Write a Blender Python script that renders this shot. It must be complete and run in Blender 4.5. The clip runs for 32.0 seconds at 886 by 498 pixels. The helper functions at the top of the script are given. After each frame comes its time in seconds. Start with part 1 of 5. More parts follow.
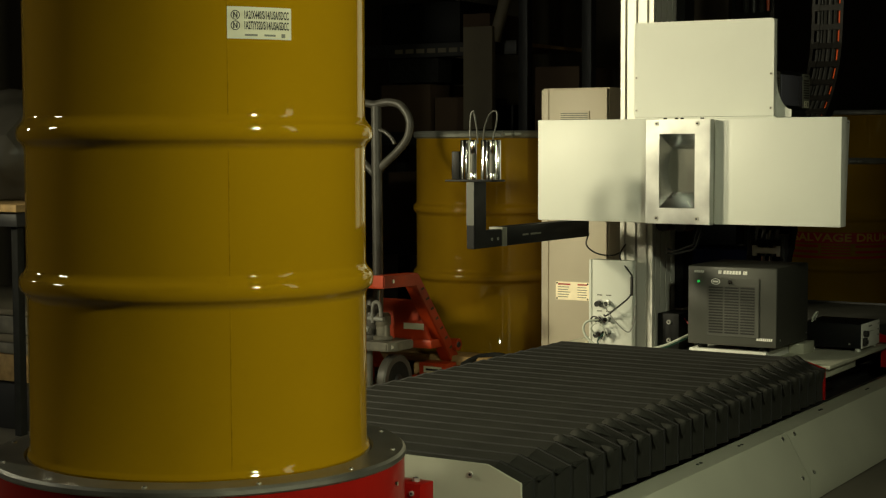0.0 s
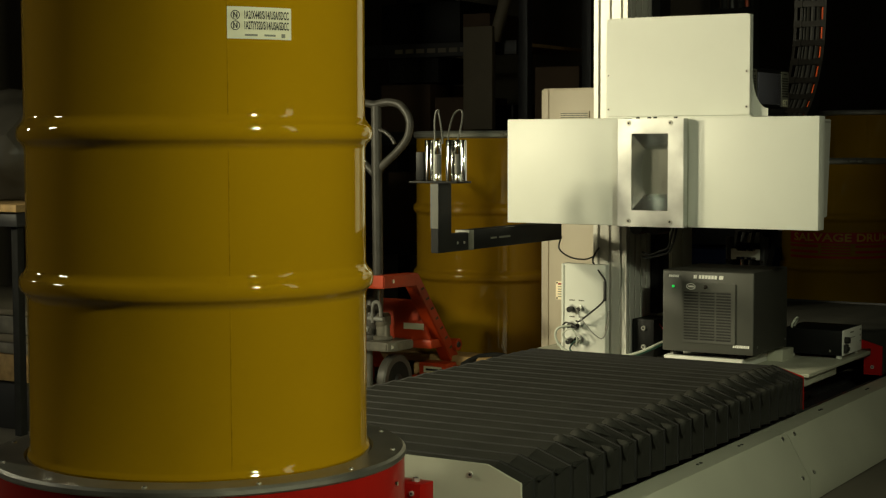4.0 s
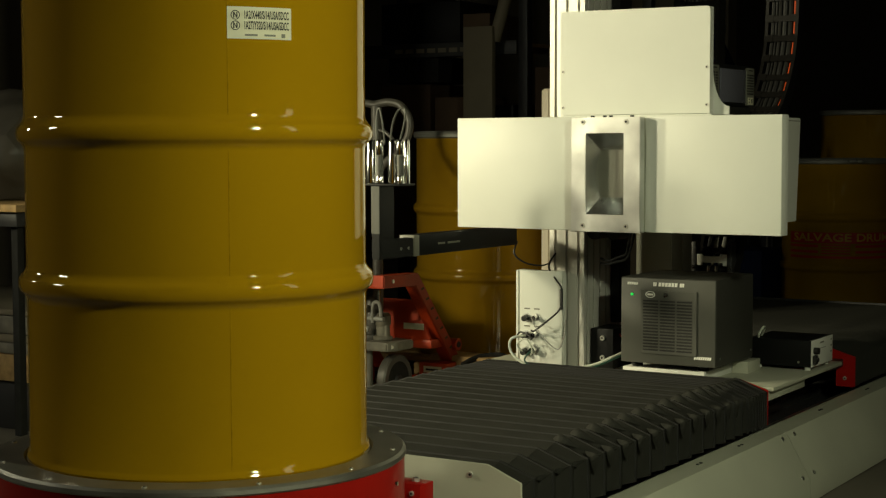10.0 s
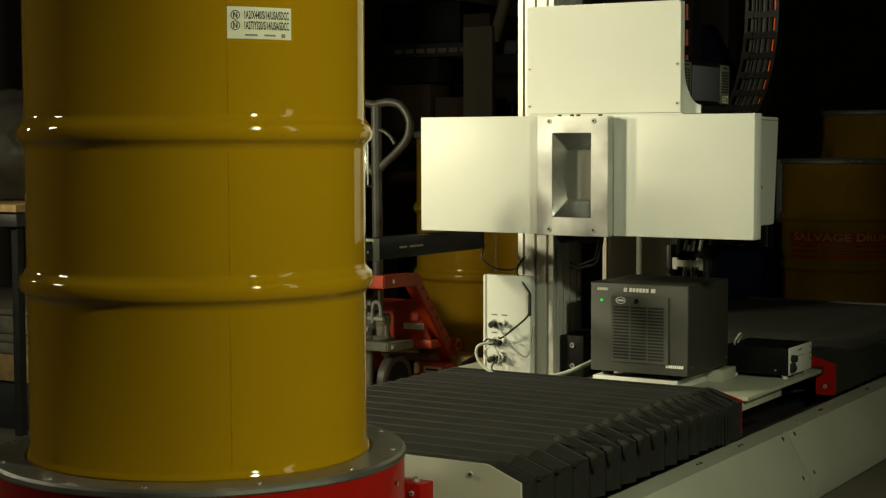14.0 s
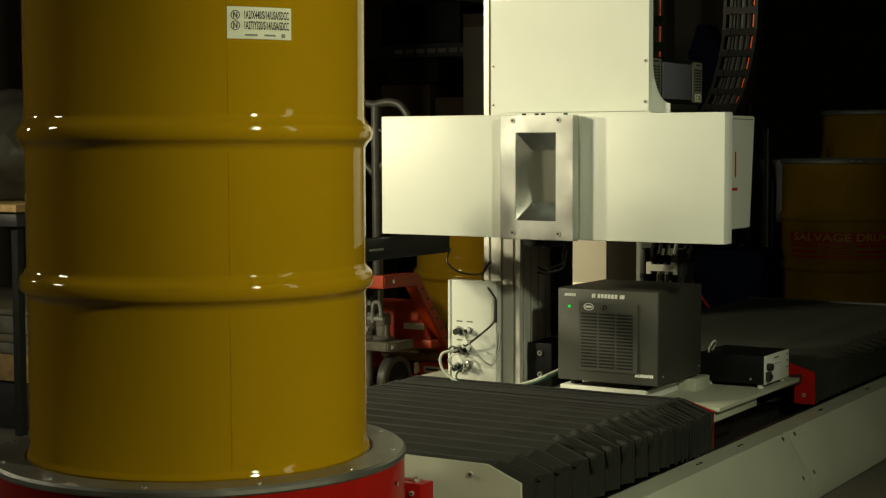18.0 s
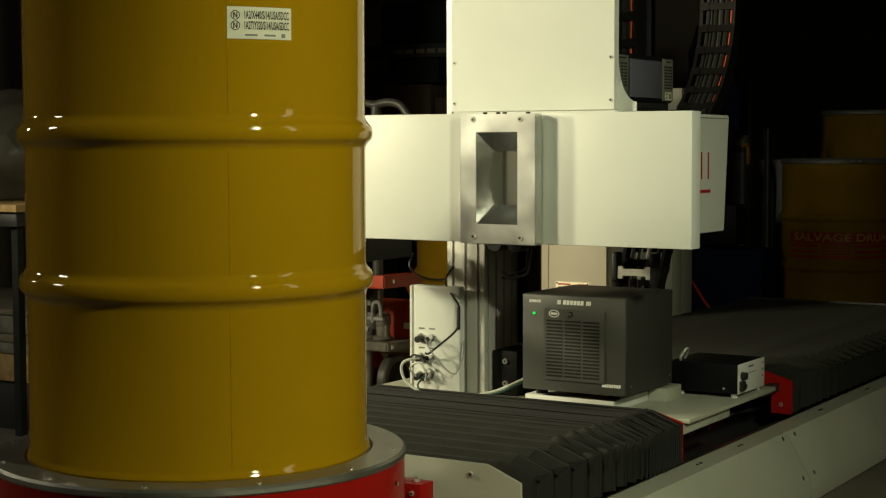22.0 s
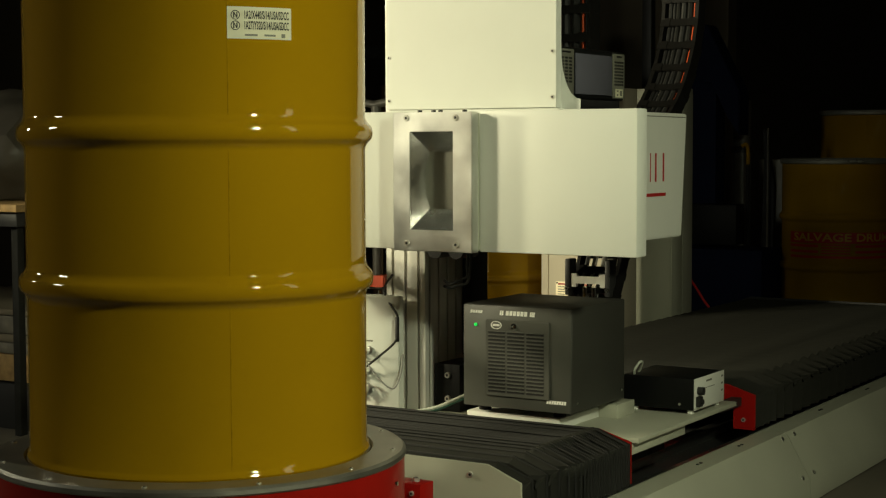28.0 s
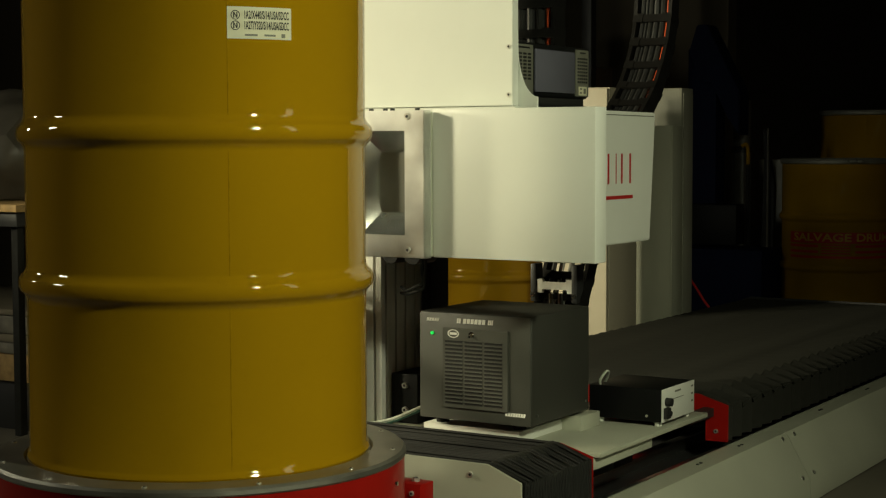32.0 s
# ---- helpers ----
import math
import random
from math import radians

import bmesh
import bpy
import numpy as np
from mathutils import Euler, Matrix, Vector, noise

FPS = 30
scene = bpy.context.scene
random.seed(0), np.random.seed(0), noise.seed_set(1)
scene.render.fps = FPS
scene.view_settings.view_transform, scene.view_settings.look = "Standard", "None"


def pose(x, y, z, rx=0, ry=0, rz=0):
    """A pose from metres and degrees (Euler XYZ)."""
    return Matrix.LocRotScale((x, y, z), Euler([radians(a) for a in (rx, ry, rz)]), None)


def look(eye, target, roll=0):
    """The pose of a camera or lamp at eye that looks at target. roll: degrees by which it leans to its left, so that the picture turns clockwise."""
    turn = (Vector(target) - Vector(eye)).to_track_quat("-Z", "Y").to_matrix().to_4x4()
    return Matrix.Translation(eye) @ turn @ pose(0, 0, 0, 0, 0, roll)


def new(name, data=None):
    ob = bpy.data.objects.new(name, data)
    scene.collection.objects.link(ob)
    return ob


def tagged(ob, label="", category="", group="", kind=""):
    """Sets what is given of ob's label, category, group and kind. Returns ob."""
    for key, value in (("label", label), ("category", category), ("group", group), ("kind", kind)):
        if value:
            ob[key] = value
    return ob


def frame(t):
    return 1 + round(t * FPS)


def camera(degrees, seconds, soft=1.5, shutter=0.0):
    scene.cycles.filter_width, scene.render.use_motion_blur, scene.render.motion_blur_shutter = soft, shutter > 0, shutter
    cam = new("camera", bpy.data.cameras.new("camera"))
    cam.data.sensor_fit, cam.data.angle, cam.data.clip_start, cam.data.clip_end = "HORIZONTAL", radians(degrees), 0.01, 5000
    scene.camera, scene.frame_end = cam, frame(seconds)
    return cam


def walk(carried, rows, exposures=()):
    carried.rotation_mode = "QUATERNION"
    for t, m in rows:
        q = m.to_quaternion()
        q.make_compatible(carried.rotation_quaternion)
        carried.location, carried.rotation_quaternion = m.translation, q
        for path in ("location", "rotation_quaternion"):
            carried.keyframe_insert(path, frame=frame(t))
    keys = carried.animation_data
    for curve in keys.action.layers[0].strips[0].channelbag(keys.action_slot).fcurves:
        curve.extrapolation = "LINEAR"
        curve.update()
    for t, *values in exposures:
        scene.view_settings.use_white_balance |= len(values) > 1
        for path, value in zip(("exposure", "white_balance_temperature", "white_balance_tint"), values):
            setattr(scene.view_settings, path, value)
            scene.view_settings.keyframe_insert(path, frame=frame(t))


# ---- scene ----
# One camera on a tripod; the scanner's carriage rolls along its rail towards the drum.
cam = camera(31.215, 32.0, soft=1.25)
YAW, PITCH, ROLL = 31.662, 3.799, 0.161
CAMERA_HEIGHT = 1.06
_r = Matrix.Rotation(radians(YAW), 4, "Z") @ Matrix.Rotation(radians(90 - PITCH), 4, "X") @ Matrix.Rotation(radians(-ROLL), 4, "Z")
STAND = Matrix.Translation((0, 0, CAMERA_HEIGHT)) @ _r
walk(cam, [(0.0, STAND), (32.0, STAND)])

# ---------------------------------------------------------------- light
scene.view_settings.exposure = -0.05
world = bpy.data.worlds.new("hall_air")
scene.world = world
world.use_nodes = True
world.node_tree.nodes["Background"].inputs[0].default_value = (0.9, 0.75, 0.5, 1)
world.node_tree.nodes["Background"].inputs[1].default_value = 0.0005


def lamp(name, at, to, watts, radius, colour, cone, blend):
    data = bpy.data.lights.new(name, "SPOT")
    data.shadow_soft_size, data.energy, data.color = radius, watts, colour
    data.spot_size, data.spot_blend = radians(cone), blend
    ob = new(name, data)
    ob.matrix_world = look(at, to)
    return ob


# three lamps on stands: two beyond the drum, one off to the near side
WARM = (1.0, 0.915, 0.575)
PALE = (0.90, 0.95, 0.62)
LAMPS = (("work_light_near", (-5.05, 0.85, 2.22), (-2.15, 4.30, 1.00), 395, 0.24, WARM, 42, 0.45),
         ("work_light_far", (-4.90, 2.34, 1.50), (-2.35, 4.25, 0.88), 250, 0.13, WARM, 80, 0.85),
         ("hall_light", (0.30, 1.86, 1.88), (-1.75, 3.12, 0.54), 144, 0.07, PALE, 90, 1.0))
for row in LAMPS:
    lamp(*row)
# dim area light added out of view beside the drum, for its upright streak
side = bpy.data.lights.new("side_area_light", "AREA")
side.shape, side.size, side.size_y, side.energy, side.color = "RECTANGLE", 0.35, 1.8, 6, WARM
new("side_area_light", side).matrix_world = look((1.3, 3.1, 2.25), (-2.0, 2.6, 1.0))


# ---------------------------------------------------------------- materials
def surface(name, colour, rough=0.5, metal=0.0, vary=0.08, scale=6.0, grain=0.0, grain_scale=300.0, dirt=0.0,
            coat=0.0, stretch=(1, 1, 1), glow=0.0, wear_rough=0.12, spot=0.0):
    m = bpy.data.materials.new(name)
    m.use_nodes = True
    nt = m.node_tree
    n, link = nt.nodes, nt.links.new
    bsdf = n["Principled BSDF"]
    co = n.new("ShaderNodeTexCoord")
    mp = n.new("ShaderNodeMapping")
    mp.inputs["Scale"].default_value = stretch
    link(co.outputs["Object"], mp.inputs[0])
    big = n.new("ShaderNodeTexNoise")
    big.inputs["Scale"].default_value, big.inputs["Detail"].default_value = scale, 6
    link(mp.outputs[0], big.inputs["Vector"])
    fine = n.new("ShaderNodeTexNoise")
    fine.inputs["Scale"].default_value, fine.inputs["Detail"].default_value = grain_scale, 3
    link(mp.outputs[0], fine.inputs["Vector"])
    ramp = n.new("ShaderNodeValToRGB")
    lo = [max(0, c * (1 - vary - dirt)) for c in colour]
    hi = [min(1, c * (1 + vary)) for c in colour]
    ramp.color_ramp.elements[0].position, ramp.color_ramp.elements[1].position = 0.3, 0.68
    ramp.color_ramp.elements[0].color, ramp.color_ramp.elements[1].color = (*lo, 1), (*hi, 1)
    link(big.outputs["Fac"], ramp.inputs[0])
    out = ramp.outputs[0]
    if spot:
        mix = n.new("ShaderNodeMixRGB")
        mix.blend_type = "MULTIPLY"
        mix.inputs[0].default_value = spot
        link(out, mix.inputs[1])
        link(fine.outputs["Fac"], mix.inputs[2])
        out = mix.outputs[0]
    link(out, bsdf.inputs["Base Color"])
    rr = n.new("ShaderNodeMapRange")
    rr.inputs["To Min"].default_value, rr.inputs["To Max"].default_value = max(0.02, rough - wear_rough / 2), min(1, rough + wear_rough / 2)
    link(big.outputs["Fac"], rr.inputs["Value"])
    link(rr.outputs[0], bsdf.inputs["Roughness"])
    bsdf.inputs["Metallic"].default_value = metal
    if coat:
        bsdf.inputs["Coat Weight"].default_value = coat
        bsdf.inputs["Coat Roughness"].default_value = 0.025
        bsdf.inputs["Specular IOR Level"].default_value = 0.04
    if grain:
        b = n.new("ShaderNodeBump")
        b.inputs["Strength"].default_value, b.inputs["Distance"].default_value = grain, 0.002
        link(fine.outputs["Fac"], b.inputs["Height"])
        link(b.outputs[0], bsdf.inputs["Normal"])
    if glow:
        bsdf.inputs["Emission Color"].default_value = (*colour, 1)
        bsdf.inputs["Emission Strength"].default_value = glow
    return m


YELLOW = surface("drum_yellow_enamel", (0.325, 0.181, 0.002), 0.9, vary=0.05, scale=2.5, grain=0.02, grain_scale=60, coat=0.8, wear_rough=0.08)
YELLOW_OLD = surface("stored_drum_yellow", (0.30, 0.168, 0.005), 0.8, vary=0.10, scale=3, grain=0.02, grain_scale=60, coat=0.6)
SEAM = surface("seam_yellow", (0.295, 0.165, 0.002), 0.85, vary=0.2, scale=30)
RIM_GREY = surface("galvanised_rim", (0.30, 0.31, 0.28), 0.45, metal=0.6, vary=0.15, scale=14)
FUNNEL = surface("dull_machined_steel", (0.70, 0.71, 0.70), 0.24, metal=1.0, vary=0.12, scale=14, wear_rough=0.15)
WHITE = surface("white_powder_coat", (0.72, 0.735, 0.68), 0.46, vary=0.03, scale=3, grain=0.008, grain_scale=420, dirt=0.02, wear_rough=0.02)
GREY_PAINT = surface("pale_grey_panel_paint", (0.46, 0.47, 0.38), 0.42, vary=0.05, scale=3, grain=0.08, grain_scale=350, dirt=0.05)
BEIGE = surface("beige_cabinet_paint", (0.56, 0.50, 0.39), 0.5, vary=0.05, scale=2.5, grain=0.05, grain_scale=300, dirt=0.05)
STEEL = surface("brushed_steel", (0.70, 0.71, 0.69), 0.31, metal=1.0, vary=0.05, scale=11, grain=0.03, grain_scale=220, stretch=(1, 1, 3), wear_rough=0.16)
SCREW = surface("zinc_screw", (0.60, 0.59, 0.54), 0.30, metal=0.6, vary=0.1, scale=40)
STEEL_PLATE = surface("turned_steel_ring", (0.35, 0.34, 0.30), 0.42, metal=0.9, vary=0.14, scale=12, grain=0.04, grain_scale=200, wear_rough=0.2)
COLLIMATOR = surface("ground_steel", (0.76, 0.77, 0.75), 0.34, metal=1.0, vary=0.12, scale=12, grain=0.03, grain_scale=200, wear_rough=0.24)
CHAIN = surface("black_chain_nylon", (0.009, 0.0085, 0.008), 0.42, vary=0.2, scale=20, grain=0.1)
CHROME = surface("polished_steel", (0.78, 0.78, 0.76), 0.10, metal=1.0, vary=0.03, scale=8)
ALU = surface("anodised_aluminium", (0.70, 0.69, 0.64), 0.45, metal=0.35, vary=0.05, scale=8, grain=0.05, stretch=(6, 6, 0.4))
RED = surface("red_machine_enamel", (0.31, 0.009, 0.006), 0.34, vary=0.07, scale=4, grain=0.03, grain_scale=160, coat=0.2)
ORANGE = surface("orange_jack_enamel", (0.43, 0.040, 0.006), 0.40, vary=0.12, scale=7, grain=0.05, grain_scale=200, dirt=0.15)
FABRIC = surface("black_bellows_fabric", (0.023, 0.023, 0.0195), 0.75, vary=0.14, scale=9, grain=0.03, grain_scale=500, dirt=0.10)
FOLD_EDGE = surface("black_fold_edge", (0.007, 0.007, 0.0065), 0.8, vary=0.2, scale=30)
BLACK = surface("black_powder_coat", (0.006, 0.0063, 0.0066), 0.52, vary=0.12, scale=8, grain=0.08, grain_scale=400)
BLACK_PLASTIC = surface("black_nylon", (0.015, 0.015, 0.015), 0.5, vary=0.15, scale=20, grain=0.1)
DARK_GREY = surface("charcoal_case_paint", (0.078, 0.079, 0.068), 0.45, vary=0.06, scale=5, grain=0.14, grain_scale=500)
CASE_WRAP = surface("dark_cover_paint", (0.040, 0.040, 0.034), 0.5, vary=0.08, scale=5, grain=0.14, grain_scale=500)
RUBBER = surface("black_rubber", (0.02, 0.02, 0.019), 0.75, vary=0.2, scale=20, grain=0.1)
GREY_TYRE = surface("grey_poly_tyre", (0.18, 0.165, 0.13), 0.6, vary=0.2, scale=18, dirt=0.2)
CABLE_WHITE = surface("pale_cable_sheath", (0.55, 0.58, 0.50), 0.45, vary=0.06, scale=10)
CABLE_GREEN = surface("green_cable_sheath", (0.010, 0.055, 0.040), 0.45, vary=0.06, scale=10)
CABLE_ORANGE = surface("orange_cable_sheath", (0.60, 0.085, 0.018), 0.4, vary=0.06, scale=10)
CABLE_RED = surface("red_cable_sheath", (0.55, 0.02, 0.02), 0.4, vary=0.06, scale=10)
LABEL = surface("paper_label", (0.62, 0.60, 0.44), 0.55, vary=0.03, scale=20)
INK_AND_GAP = surface("black_ink_and_gap", (0.007, 0.007, 0.007), 0.6)
WHITE_INK = surface("white_print", (0.85, 0.85, 0.80), 0.6)
RED_INK = surface("red_print", (0.42, 0.015, 0.012), 0.55)
YELLOW_INK = surface("yellow_print", (0.50, 0.33, 0.03), 0.55)
BRASS_PLATE = surface("satin_rating_plate", (0.95, 0.84, 0.62), 0.40, metal=0.45, vary=0.06, scale=30)
SCREEN = surface("grey_display_glass", (0.11, 0.11, 0.14), 0.25, vary=0.05, scale=6)
GRILLE_GREY = surface("grey_front_moulding", (0.15, 0.15, 0.12), 0.5, vary=0.06, scale=20)
LED_GREEN = surface("green_indicator", (0.02, 0.85, 0.12), 0.3, glow=0.5)
WOOD = surface("raw_pine", (0.34, 0.21, 0.08), 0.7, vary=0.18, scale=5, grain=0.3, grain_scale=60, stretch=(1, 7, 7), dirt=0.1)
WOOD_X = surface("raw_pine_board", (0.36, 0.23, 0.09), 0.7, vary=0.18, scale=5, grain=0.3, grain_scale=60, stretch=(7, 1, 7), dirt=0.1)
CARD = surface("brown_cardboard", (0.085, 0.052, 0.030), 0.8, vary=0.10, scale=4, grain=0.1, grain_scale=100)
CARD_PALE = surface("pale_board", (0.17, 0.145, 0.10), 0.75, vary=0.10, scale=4, grain=0.1, grain_scale=100)
NAVY = surface("navy_machine_paint", (0.003, 0.006, 0.026), 0.7, vary=0.12, scale=6)
for m_, v_ in ((BLACK, 0.2), (SEAM, 0.03), (FABRIC, 0.16), (NAVY, 0.12), (CHAIN, 0.10), (RUBBER, 0.15)):
    m_.node_tree.nodes["Principled BSDF"].inputs["Specular IOR Level"].default_value = v_
CONCRETE = surface("sealed_concrete_floor", (0.14, 0.125, 0.10), 0.55, vary=0.18, scale=1.5, grain=0.15, grain_scale=90, dirt=0.15)
WALL_PAINT = surface("painted_block_wall", (0.13, 0.11, 0.08), 0.8, vary=0.08, scale=1.2, grain=0.2, grain_scale=50)
DARK_STEEL = surface("dark_rack_steel", (0.03, 0.03, 0.031), 0.5, metal=0.3, vary=0.15, scale=6)
TILLER = surface("grey_tiller_paint", (0.085, 0.08, 0.07), 0.42, vary=0.2, scale=14, grain=0.05, dirt=0.1)
LAMP_LENS = surface("lit_lamp_lens", (1.0, 0.97, 0.72), 0.3, glow=34)
CABINET_GREY = surface("mid_grey_cabinet_paint", (0.33, 0.33, 0.27), 0.5, vary=0.06, scale=3, grain=0.05, dirt=0.05)
STEEL_GREY = surface("grey_tube_paint", (0.30, 0.30, 0.28), 0.4, vary=0.1, scale=10)
SHRINK = surface("cloudy_stretch_film", (0.07, 0.062, 0.05), 0.35, vary=0.25, scale=9, grain=0.5, grain_scale=16)

# ---------------------------------------------------------------- helpers for meshes
ORIGIN = {}


def bm_new():
    return bmesh.new()


def box(bm, x0, x1, y0, y1, z0, z1, bevel=0.0, segs=2):
    r = bmesh.ops.create_cube(bm, size=1.0)
    vs = r["verts"]
    for v in vs:
        v.co = Vector(((x0 + x1) / 2 + v.co.x * (x1 - x0), (y0 + y1) / 2 + v.co.y * (y1 - y0), (z0 + z1) / 2 + v.co.z * (z1 - z0)))
    if bevel:
        es = list({e for v in vs for e in v.link_edges})
        bmesh.ops.bevel(bm, geom=es, offset=bevel, segments=segs, affect="EDGES", profile=0.5)
    return bm


def rod(bm, a, b, r, segs=14, r2=None):
    a, b = Vector(a), Vector(b)
    d = b - a
    m = Matrix.Translation((a + b) / 2) @ d.to_track_quat("Z", "Y").to_matrix().to_4x4()
    bmesh.ops.create_cone(bm, cap_ends=True, segments=segs, radius1=r, radius2=r if r2 is None else r2, depth=d.length, matrix=m)
    return bm


def lathe(bm, profile, centre, segs=64, start=0.0, turn=360.0, caps=False):
    """Turns (radius, height) pairs about a vertical axis at centre."""
    rings = []
    n = segs if turn >= 360 else segs + 1
    for k in range(n):
        a = radians(start + turn * k / segs)
        rings.append([bm.verts.new((centre[0] + r * math.cos(a), centre[1] + r * math.sin(a), centre[2] + h)) for r, h in profile])
    for k in range(segs):
        p, q = rings[k], rings[(k + 1) % n]
        for i in range(len(profile) - 1):
            bm.faces.new((p[i], q[i], q[i + 1], p[i + 1]))
    return bm


def prism(bm, outline, axis, lo, hi, bevel=0.0):
    """A closed outline of pairs, drawn out along axis ('x', 'y' or 'z') from lo to hi."""
    def put(u, v, w):
        return {"x": (w, u, v), "y": (u, w, v), "z": (u, v, w)}[axis]
    a = [bm.verts.new(put(u, v, lo)) for u, v in outline]
    b = [bm.verts.new(put(u, v, hi)) for u, v in outline]
    n = len(outline)
    fs = [bm.faces.new(a), bm.faces.new(b[::-1])]
    fs += [bm.faces.new((a[i], b[i], b[(i + 1) % n], a[(i + 1) % n])) for i in range(n)]
    bmesh.ops.recalc_face_normals(bm, faces=fs)
    if bevel:
        es = list({e for f in fs for e in f.edges})
        bmesh.ops.bevel(bm, geom=es, offset=bevel, segments=2, affect="EDGES")
    return bm


def tube(bm, points, r, segs=10, smooth=6):
    """A round tube along a smooth line through the points."""
    pts = [Vector(p) for p in points]
    path = []
    for i in range(len(pts) - 1):
        p0, p1, p2, p3 = pts[max(i - 1, 0)], pts[i], pts[i + 1], pts[min(i + 2, len(pts) - 1)]
        for k in range(smooth):
            t = k / smooth
            path.append(0.5 * ((2 * p1) + (p2 - p0) * t + (2 * p0 - 5 * p1 + 4 * p2 - p3) * t * t + (3 * p1 - p0 - 3 * p2 + p3) * t ** 3))
    path.append(pts[-1])
    rings, up = [], Vector((0.13, 0.31, 0.94))
    for i, p in enumerate(path):
        d = (path[min(i + 1, len(path) - 1)] - path[max(i - 1, 0)]).normalized()
        u = d.cross(up).normalized()
        up = u.cross(d).normalized()
        rings.append([bm.verts.new(p + r * (math.cos(2 * math.pi * k / segs) * u + math.sin(2 * math.pi * k / segs) * up)) for k in range(segs)])
    for p, q in zip(rings, rings[1:]):
        for k in range(segs):
            bm.faces.new((p[k], p[(k + 1) % segs], q[(k + 1) % segs], q[k]))
    bm.faces.new(rings[0][::-1])
    bm.faces.new(rings[-1])
    return bm


def mesh_of(name, bm, material, smooth=True):
    lo = Vector((min(v.co.x for v in bm.verts), min(v.co.y for v in bm.verts), min(v.co.z for v in bm.verts)))
    hi = Vector((max(v.co.x for v in bm.verts), max(v.co.y for v in bm.verts), max(v.co.z for v in bm.verts)))
    c = (lo + hi) / 2
    for v in bm.verts:
        v.co -= c
    bmesh.ops.recalc_face_normals(bm, faces=bm.faces)
    me = bpy.data.meshes.new(name)
    bm.to_mesh(me)
    bm.free()
    me.materials.append(material)
    if smooth:
        me.shade_smooth()
        me.set_sharp_from_angle(angle=radians(32))
    return me, c


def part(name, bm, material, parent=None, label="", smooth=True):
    """One mesh object, given in the world's metres, under a thing or a part."""
    me, c = mesh_of(name, bm, material, smooth)
    ob = new(name, me)
    ob.location = c
    ORIGIN[ob] = c
    if parent:
        ob.parent = parent
        ob.location = c - ORIGIN[parent]
    if label:
        ob["label"] = label
    return ob


def thing(name, at, label, category, group="", kind=""):
    ob = new(name)
    ob.empty_display_size = 0.1
    ob.location = at
    ORIGIN[ob] = Vector(at)
    return tagged(ob, label, category, group, kind)


def letters(text, size, width=None):
    """The filled outline of a text as a bmesh in the plane x, z, centred, facing -y."""
    cu = bpy.data.curves.new("letters", "FONT")
    cu.body, cu.size, cu.align_x, cu.align_y = text, size, "CENTER", "CENTER"
    cu.resolution_u = 3
    cu.offset = size * 0.022
    ob = bpy.data.objects.new("letters", cu)
    scene.collection.objects.link(ob)
    dg = bpy.context.evaluated_depsgraph_get()
    me = bpy.data.meshes.new_from_object(ob.evaluated_get(dg))
    bm = bmesh.new()
    bm.from_mesh(me)
    bpy.data.objects.remove(ob)
    bpy.data.meshes.remove(me)
    bpy.data.curves.remove(cu)
    if width:
        w = max(v.co.x for v in bm.verts) - min(v.co.x for v in bm.verts)
        for v in bm.verts:
            v.co.x *= width / w
    for v in bm.verts:
        v.co = Vector((v.co.x, 0, v.co.y))
    return bm


def screw(parent, at, r=0.008, axis="y", mat=None, depth=0.004, name="screw"):
    """A socket-head screw whose head faces -y, +x or +z."""
    bm = bm_new()
    d = {"y": Vector((0, -1, 0)), "x": Vector((1, 0, 0)), "z": Vector((0, 0, 1))}[axis]
    a = Vector(at)
    rod(bm, a - d * 0.002, a + d * depth, r, 14, r * 0.86)
    ob = part(name, bm, mat or SCREW, parent)
    # black hexagon on the head stands for the socket's shaded hole
    bm = bm_new()
    rod(bm, a + d * (depth - 0.0005), a + d * (depth + 0.0006), r * 0.45, 6)
    part("socket", bm, INK_AND_GAP, ob)
    return ob


# ---------------------------------------------------------------- the hall
DRUM_AXIS = (-2.067, 2.425)
TABLE_TOP = 0.452
RAIL_X = -2.172
RAIL_NEAR, RAIL_FAR = 3.0, 6.92
TRAVEL = 1.722

bm = bm_new()
box(bm, -9, 6, -4, 16, -0.12, 0.0)
tagged(part("floor", bm, CONCRETE), "worn sealed grey concrete warehouse floor", "floor", kind="structure")
for nm, b in (("wall_north", (-9, 6, 15.8, 16.0, 0, 5)), ("wall_south", (-9, 6, -4.2, -4, 0, 5)),
              ("wall_west", (-9.2, -9, -4, 16, 0, 5)), ("wall_east", (6, 6.2, -4, 16, 0, 5))):
    bm = bm_new()
    box(bm, *b)
    tagged(part(nm, bm, WALL_PAINT), "dim painted block wall of the warehouse", "wall", kind="structure")
bm = bm_new()
box(bm, -9.2, 6.2, -4.2, 16.2, 5, 5.15)
tagged(part("ceiling", bm, WALL_PAINT), "dark warehouse ceiling", "ceiling", kind="structure")
bm = bm_new()
box(bm, -6.2, -4.04, 10.25, 10.4, 0, 3.6)
tagged(part("wall_partition", bm, WALL_PAINT), "pale partition wall ending in a clean edge", "wall", kind="structure")


